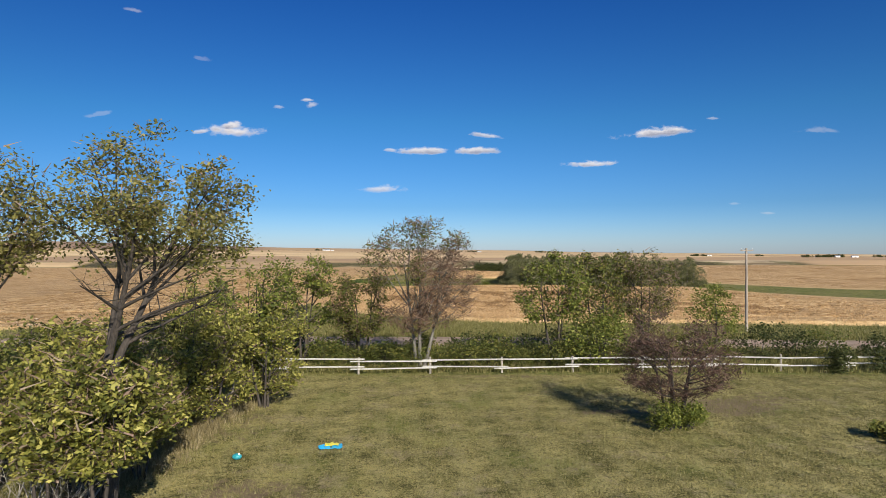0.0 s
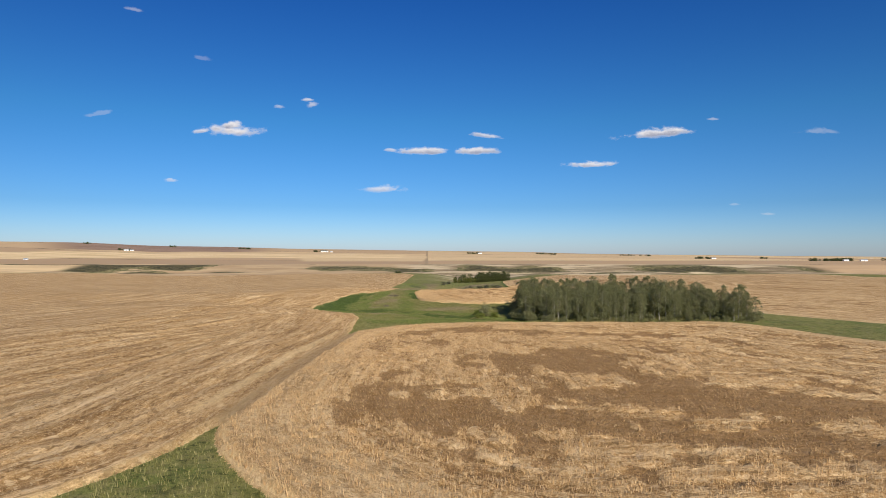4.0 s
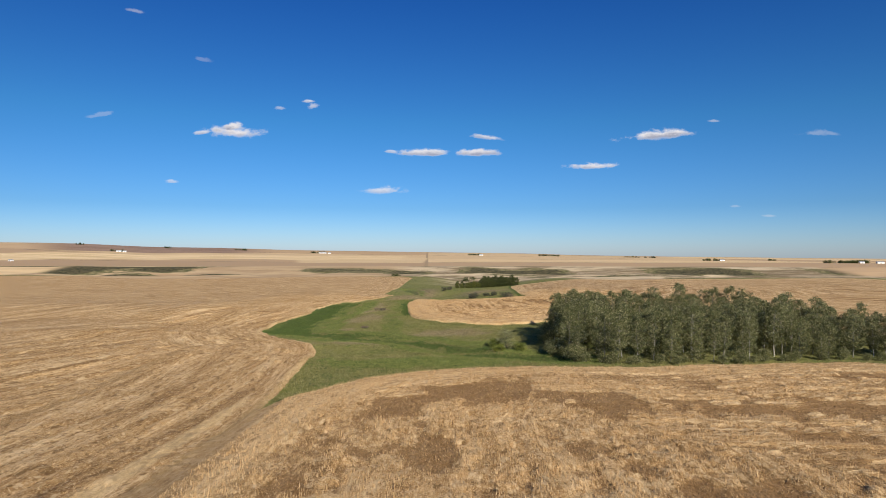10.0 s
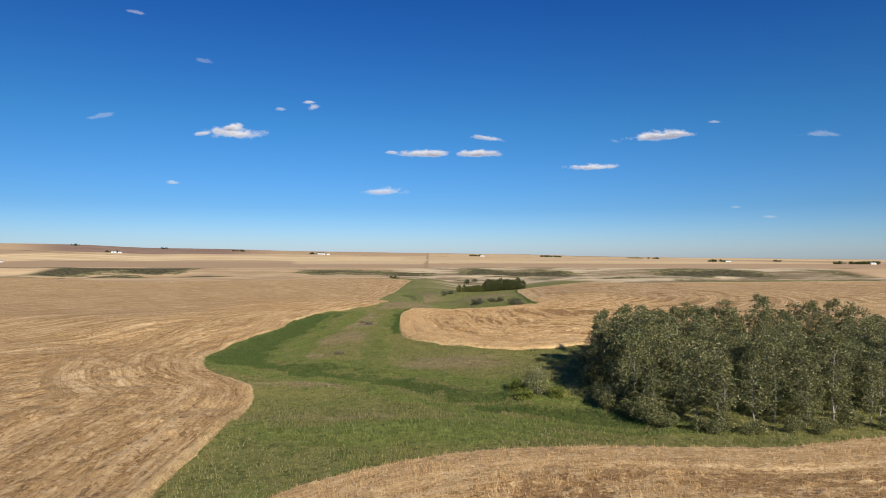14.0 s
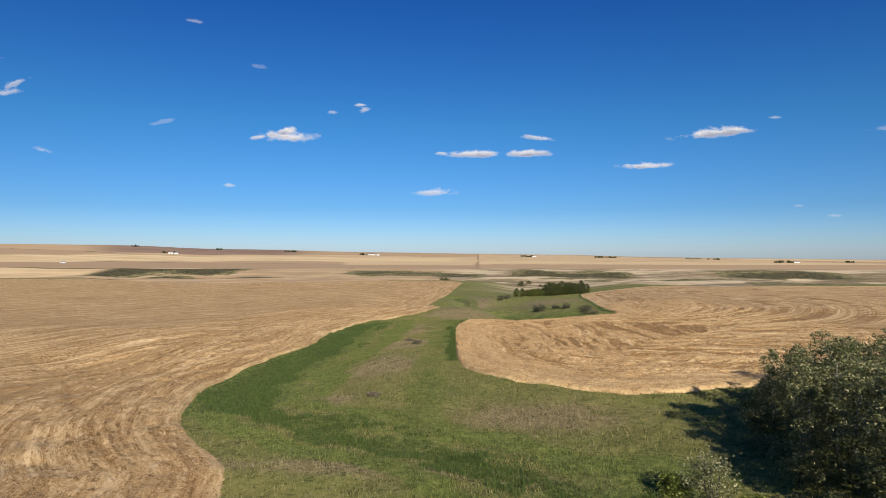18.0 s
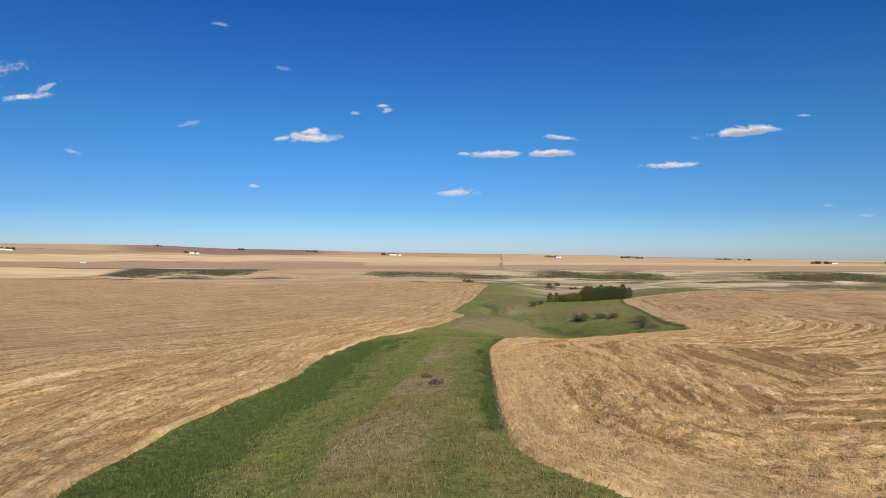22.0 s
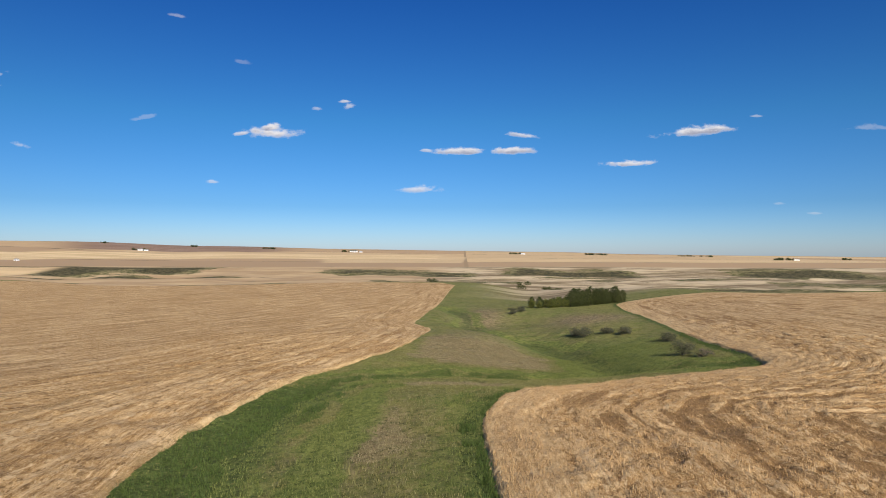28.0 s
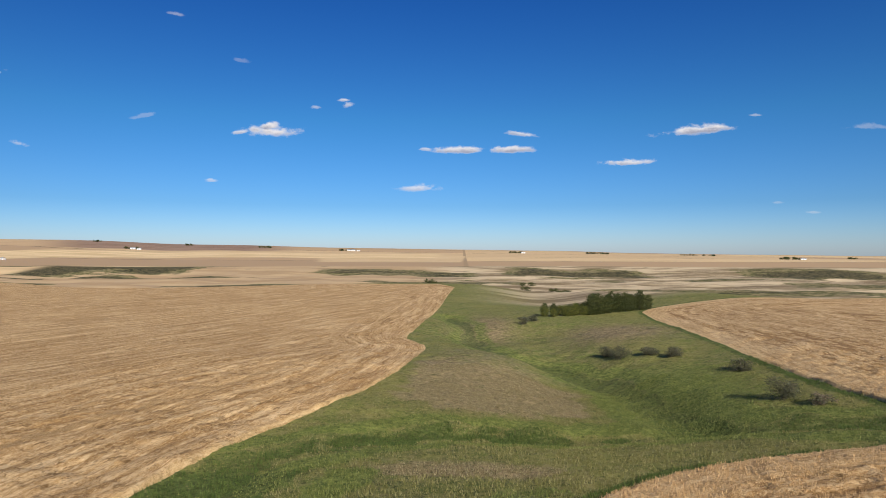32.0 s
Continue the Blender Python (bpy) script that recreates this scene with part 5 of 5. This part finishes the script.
WEST_THICKET = [(-13.0, 33, 6.6, 5.0, 0), (-16.5, 28.5, 6.0, 5.6, 0), (-13.0, 26.0, 5.0, 4.8, 0), (-16.6, 23.5, 5.6, 5.2, 0), (-12.7, 22.0, 6.2, 4.4, 3), (-11.7, 21.3, 5.9, 3.8, 3), (-9.7, 17.9, 5.9, 3.5, 3), (-11.6, 18.6, 5.4, 3.2, 3), (-9.9, 35, 6.2, 4.6, 0), (-11.6, 31.5, 6.3, 4.6, 0), (-17.3, 18.6, 5.2, 5.0, 0), (-12.6, 29.8, 4.6, 4.2, 0),
                (-19.5, 31, 4.9, 5.5, 1), (-20.5, 37, 4.3, 6.2, 2), (-15.0, 40.5, 7.4, 4.6, 1), (-11.2, 36.4, 9.4, 4.8, 1), (-22, 26, 5.0, 5.5, 0), (-24, 43, 3.6, 5.0, 1), (-18.5, 45, 4.6, 4.6, 2), (-29, 39, 3.8, 5.0, 0),
                (-11.4, 23.8, 3.6, 3.2, 3)]
for k, (x, y, h, wd, c) in enumerate(WEST_THICKET):
    tree("maple_bush", x, y, h, wd, (M_YELLOW, M_LIME, M_ELM, M_YELLOW)[c], ("leafy maple bush turning yellow in the thicket", "broad green maple bush in the thicket", "tall olive-green bush with dry twigs in the thicket", "maple bush with yellowing leaves over bare lower stems")[c],
         220 + k, stems=4, limbs=20, subs=5, sprays=2, clear=0.42 if c == 3 else 0.1, per=15, size=0.10, reach=0.18, group="thicket beside the lawn", category="shrub", twigs=(1, 1, 3, 2)[c])
tree("maple_tree", -12.4, 36.2, 6.0, 4.0, M_LIME, "maple with a pale trunk leaning out over the lawn", 240, limbs=12, subs=5, sprays=3, clear=0.4, per=7, size=0.12, reach=0.26, lean=(0.75, -0.1), bark=M_PALEBARK)
for k, (x, y) in enumerate([(-12.5, 19.0), (-11.8, 18.4), (-13.3, 19.4), (-12.3, 17.8), (-11.6, 19.6)]):
    dead, tips = Tubes(), []
    r2 = random.Random(300 + k)
    for j in range(5):
        a = r2.uniform(0, 6.28)
        branch_out(r2, dead, tips, Vector((r2.uniform(-0.3, 0.3), r2.uniform(-0.3, 0.3), 0)), Vector((math.cos(a), math.sin(a), r2.uniform(0.5, 1.5))), 2.0, 0.04, 3, dict(STYLE, bend=0.7, lift=-0.2, fork=3))
    root = thing("dead_branches", pose(x, y, ground_at(x, y)), "bare grey dead branches under the thicket", "branches", "dead branches under the thicket")
    mesh_object("twig", dead.v, dead.f, M_PALEBARK, root, soft=True)
LOW = [(-9, 48, 2.2, 3.4), (-4.5, 47.2, 1.8, 3.0), (1.5, 48.5, 2.2, 3.4), (4.6, 47.6, 2.4, 3.4), (6.8, 49, 2.0, 3.0), (-12, 52, 2.2, 3.6), (-2, 51, 2.0, 3.4), (3, 52, 1.9, 3.2), (14.3, 47.2, 2.4, 3.2), (18.5, 48.6, 2.6, 3.6), (24.6, 49.5, 3.0, 3.4),
       (27.6, 50.2, 2.8, 3.8), (30.6, 51, 2.8, 3.8), (34.6, 50.2, 2.3, 3.6), (38.2, 50.6, 2.6, 3.8), (42, 50, 2.4, 3.8), (28.0, 44.6, 1.9, 2.2), (31.5, 44.8, 1.8, 2.2), (20.5, 28.5, 0.7, 2.6), (-14.5, 47.5, 2.6, 3.4), (9.5, 52, 2.4, 3.4), (47, 50, 2.6, 4.0)]
for k, (x, y, h, wd) in enumerate(LOW):
    shrub("hedge_bush", x, y, h, wd, M_BUSH if k % 3 else M_ELM, "low dark green bush in the hedgerow by the road", 260 + k, per=10, size=0.11, stems=4, group="hedgerow bushes")

verge = shrub("hedge_bush", -8.5, 46.4, 2.3, 3.0, M_ELM, "low green bush in the hedgerow by the road", 290, per=14, size=0.09, stems=4, group="hedgerow bushes")
for k in range(13):
    x, y, size = -8.5 + 2.05 * k + rng.uniform(-0.5, 0.5), 46.3 + 0.045 * max(2.05 * k - 8, 0) + rng.uniform(-0.5, 0.9), rng.uniform(0.7, 1.15)
    m = pose(x, y, ground_at(x, y) - 0.05, 0, 0, rng.uniform(0, 360)) @ Matrix.Diagonal((size, size, size, 1))
    if k == 0:
        verge.matrix_basis = m
    else:
        copy_thing(verge, m).scale = (size, size, size)

# ---- farmyards and shelterbelts along the skyline ----
M_WHITE = plain_material("white_siding", (0.62, 0.62, 0.60), (0.80, 0.80, 0.78), 0.4, 0.6, 0.01)
M_TIN = plain_material("grey_roof", (0.30, 0.31, 0.33), (0.45, 0.46, 0.48), 0.3, 0.5, 0.01, 0.4)


def barn(x, y, long, deep, high, turn):
    root = thing("farm_building", pose(x, y, ground_at(x, y) - 0.3, 0, 0, turn), "white farm building with a grey gable roof on the far plain", "building", "far farm buildings")
    a, b, h, r = long / 2, deep / 2, high, high * 0.45
    wall = mesh_object("wall", [(-a, -b, 0), (a, -b, 0), (a, b, 0), (-a, b, 0), (-a, -b, h), (a, -b, h), (a, b, h), (-a, b, h), (-a, 0, h + r), (a, 0, h + r)],
                [(0, 1, 5, 4), (1, 2, 6, 9, 5), (2, 3, 7, 6), (3, 0, 4, 8, 7)], M_WHITE, root)
    e = 0.6
    mesh_object("roof", [(-a - e, -b - e, h - 0.1), (a + e, -b - e, h - 0.1), (a + e, 0, h + r + 0.25), (-a - e, 0, h + r + 0.25), (a + e, b + e, h - 0.1), (-a - e, b + e, h - 0.1),
                         (-a - e, -b - e, h + 0.15), (a + e, -b - e, h + 0.15), (a + e, 0, h + r + 0.5), (-a - e, 0, h + r + 0.5), (a + e, b + e, h + 0.15), (-a - e, b + e, h + 0.15)],
                [(0, 1, 2, 3), (3, 2, 4, 5), (6, 9, 8, 7), (9, 11, 10, 8), (0, 6, 7, 1), (5, 4, 10, 11)], M_TIN, root)
    mesh_object("door", [(-1.8, -b - 0.06, 0.3), (1.8, -b - 0.06, 0.3), (1.8, -b - 0.06, h * 0.8), (-1.8, -b - 0.06, h * 0.8)], [(0, 1, 2, 3)], M_TIN, wall)


belt_tree = tree("spruce", 0, 3000, 8.0, 13.0, M_BUSH, "dark shelterbelt tree on the far skyline", 150, clear=0.06, per=6, size=0.8, subs=3, reach=0.8, column=14, tri=True, group="shelterbelt trees")
# bearing (tangent), distance, trees, spread of the row, buildings
FARMS = [(-0.555, 3900, 7, 60, 0), (-0.495, 3300, 10, 110, 2), (-0.640, 2500, 0, 0, 1), (-0.308, 3700, 10, 120, 0), (-0.190, 3500, 14, 130, 4), (0.048, 3500, 12, 110, 1),
         (0.162, 3700, 20, 190, 0), (0.405, 3000, 16, 130, 1), (0.600, 2500, 34, 250, 2), (0.50, 3800, 6, 60, 0), (-0.92, 3600, 26, 200, 3), (-0.80, 3400, 20, 160, 5),
         (0.70, 2900, 14, 150, 1), (0.30, 4000, 14, 300, 0), (-0.42, 3850, 5, 50, 0)]
place_first = True
for u, r, count, span, sheds in FARMS:
    cx, cy = r * math.sin(math.atan(u)), r * math.cos(math.atan(u))
    for k in range(int(count * 1.4)):
        x, y = cx + rng.uniform(-0.5, 0.5) * span * 0.6, cy + rng.uniform(-15, 15)
        size = rng.uniform(0.7, 1.25)
        m = pose(x, y, ground_at(x, y) - 0.3, 0, 0, rng.uniform(0, 360)) @ Matrix.Diagonal((size, size, size, 1))
        if place_first:
            belt_tree.matrix_basis, place_first = m, False
        else:
            copy_thing(belt_tree, m).scale = (size, size, size)
    for k in range(sheds):
        barn(cx + span * 0.5 * (k + 0.6) / max(sheds, 1) + rng.uniform(-8, 8), cy - 22 - 4 * k, rng.uniform(10, 22), 9, rng.uniform(4, 6), rng.uniform(-12, 12))

# ---- tufts of straw and grass that stand up from the ground ----
def tufts(name, x, y, tall, splay, wide, blades, material, label, seed, up=0.0, flow=None):
    rs = np.random.RandomState(seed)
    n = len(x) * blades
    cx, cy, tall = np.repeat(x, blades), np.repeat(y, blades), np.repeat(tall, blades)
    cz = np.repeat(relief(x, y) + up, blades)
    a = rs.uniform(0, 2 * math.pi, n)
    foot = rs.uniform(0, 0.12, n)
    bx0, by0 = np.cos(a) * foot, np.sin(a) * foot
    if flow is not None:
        a = np.repeat(flow, blades) + rs.normal(0, 0.45, n)
    bx, by = cx + bx0, cy + by0
    h = tall * rs.uniform(0.6, 1.2, n)
    ox, oy = np.cos(a) * splay * h * rs.uniform(0.2, 1, n), np.sin(a) * splay * h * rs.uniform(0.2, 1, n)
    c = rs.uniform(0, 2 * math.pi, n)
    wx, wy = np.cos(c) * wide / 2, np.sin(c) * wide / 2
    v = np.stack((np.stack((bx - wx, by - wy, cz - 0.03), 1), np.stack((bx + wx, by + wy, cz - 0.03), 1), np.stack((bx + ox, by + oy, cz + h), 1)), 1)
    ob = quad_object(name, v.reshape(-1, 3), material, None, corners=3)
    tagged(ob, label, "vegetation", kind="stuff")


def scatter(rs, count, x0, x1, y0, y1):
    """Random places, thinner away from the line of flight."""
    y = rs.uniform(y0, y1, count)
    mid = -0.05 * np.maximum(y - 200, 0) * 0.6
    x = mid + np.clip(rs.normal(0, 0.62, count), -1.6, 1.6) * (x1 - x0) / 2
    return x, y


def sow():
    rs = np.random.RandomState(17)
    x, y = scatter(rs, 620000, -70, 70, 78, 560)
    p = plan(x, y)
    inside = p["straw"] > 0.1
    q = {k: v[inside] for k, v in p.items()}
    sx, sy = x[inside], y[inside]
    h = crop_height(sx, sy, q)
    lines = lattice(q["row"] / 0.6, q["along"] / 5, 31)
    up = h > 0.46
    ok = (h > 0.1) & (q["track"] < 0.35) & (rs.uniform(0, 1, len(sx)) > np.maximum(q["cut"] * 0.8, 0.35 * (1 - q["east"])))
    k = np.flatnonzero(ok & up & (q["east"] > 0.5))[:150000]
    tufts("standing_wheat", sx[k], sy[k], 0.42 + 0.28 * lines[k], 0.28, 0.085, 3, M_STRAW, "pale upright straw and ears along the standing swaths", 18, h[k] - 0.30)
    k = np.flatnonzero(ok & ~(up & (q["east"] > 0.5)))[:170000]
    tufts("laid_wheat", sx[k], sy[k], (0.16 + 0.22 * lines[k]) * (0.5 + 0.5 * q["east"][k]), 1.1, 0.045, 3, M_STRAW, "pale straw and heads combed flat by the wind", 38, h[k] - 0.03,
          6.3 * lattice(sx[k] / 4.0, sy[k] / 5.0, 51) + 2.5 * lattice(sx[k] / 1.3, sy[k] / 1.6, 52))
    k = np.flatnonzero((h > 0.1) & (q["cut"] > 0.35))[:60000]
    tufts("dark_wheat", sx[k], sy[k], 0.18 + 0.2 * lines[k], 0.7, 0.06, 3, M_DARKWHEAT, "short brown ripe stand between the pale swaths", 28, h[k] - 0.04)
    out = (p["straw"] < -0.1) & (y > 66)
    gx, gy, moist, dry = x[out], y[out], p["moist"][out], p["dry"][out]
    patch = lattice(gx / 4, gy / 4, 34)
    lime = p["lime"][out]
    kind = np.where(lime > 0.25 + 0.5 * patch, 3, np.where(moist > 0.35 + 0.5 * patch, 1, np.where(dry * 1.2 > 0.35 + 0.4 * patch, 2, 0)))
    for i, (name, mat, tall, label) in enumerate((("grass", M_GRASS, 0.36, "rough green prairie grass in the draw"), ("lush_grass", M_RANK, 0.5, "dark lush grass in the wet hollow"),
                                                  ("seeding_grass", M_SEED, 0.34, "brown seeding grass on the dry knolls"), ("fresh_grass", M_FRESH, 0.34, "fresh yellow-green grass along the hollow"))):
        k = np.flatnonzero(kind == i)[:55000]
        tufts(name, gx[k], gy[k], tall * (0.5 + 1.0 * patch[k]), 0.55, 0.065, 3, mat, label, 19 + i)
    # roadside grass and the short lawn
    x, y = rs.normal(3, 27, 60000), np.concatenate((rs.uniform(44.4, 56.8, 22000), rs.uniform(64.6, 84, 38000)))
    k = plan(x, y)["straw"] < -0.1
    tufts("roadside_grass", x[k], y[k], rs.uniform(0.25, 0.6, k.sum()), 0.5, 0.06, 3, M_GRASS, "tall green grass on the road's verges", 24)
    x, y = rs.uniform(-18, 34, 50000), rs.uniform(17, 44, 50000)
    tufts("lawn_grass", x, y, rs.uniform(0.05, 0.13, 50000), 0.9, 0.04, 3, M_LAWN, "short dry mown lawn grass", 25)
    x, y = rs.normal(0, 0.7, 5000), rs.uniform(18, 43, 5000)
    tufts("rough_grass", x - 11.6 - (36 - y) * 0.06, y, rs.uniform(0.2, 0.55, 5000), 0.7, 0.03, 4, M_SEED, "long dry grass along the foot of the thicket", 26)


M_LAWN = leaf_material("lawn_blade", (0.14, 0.135, 0.045), (0.22, 0.20, 0.075), (0.33, 0.28, 0.14), 0.2)
M_DARKWHEAT = leaf_material("dark_wheat_blade", (0.15, 0.085, 0.038), (0.27, 0.16, 0.07), (0.42, 0.28, 0.13), 0.2)
sow()
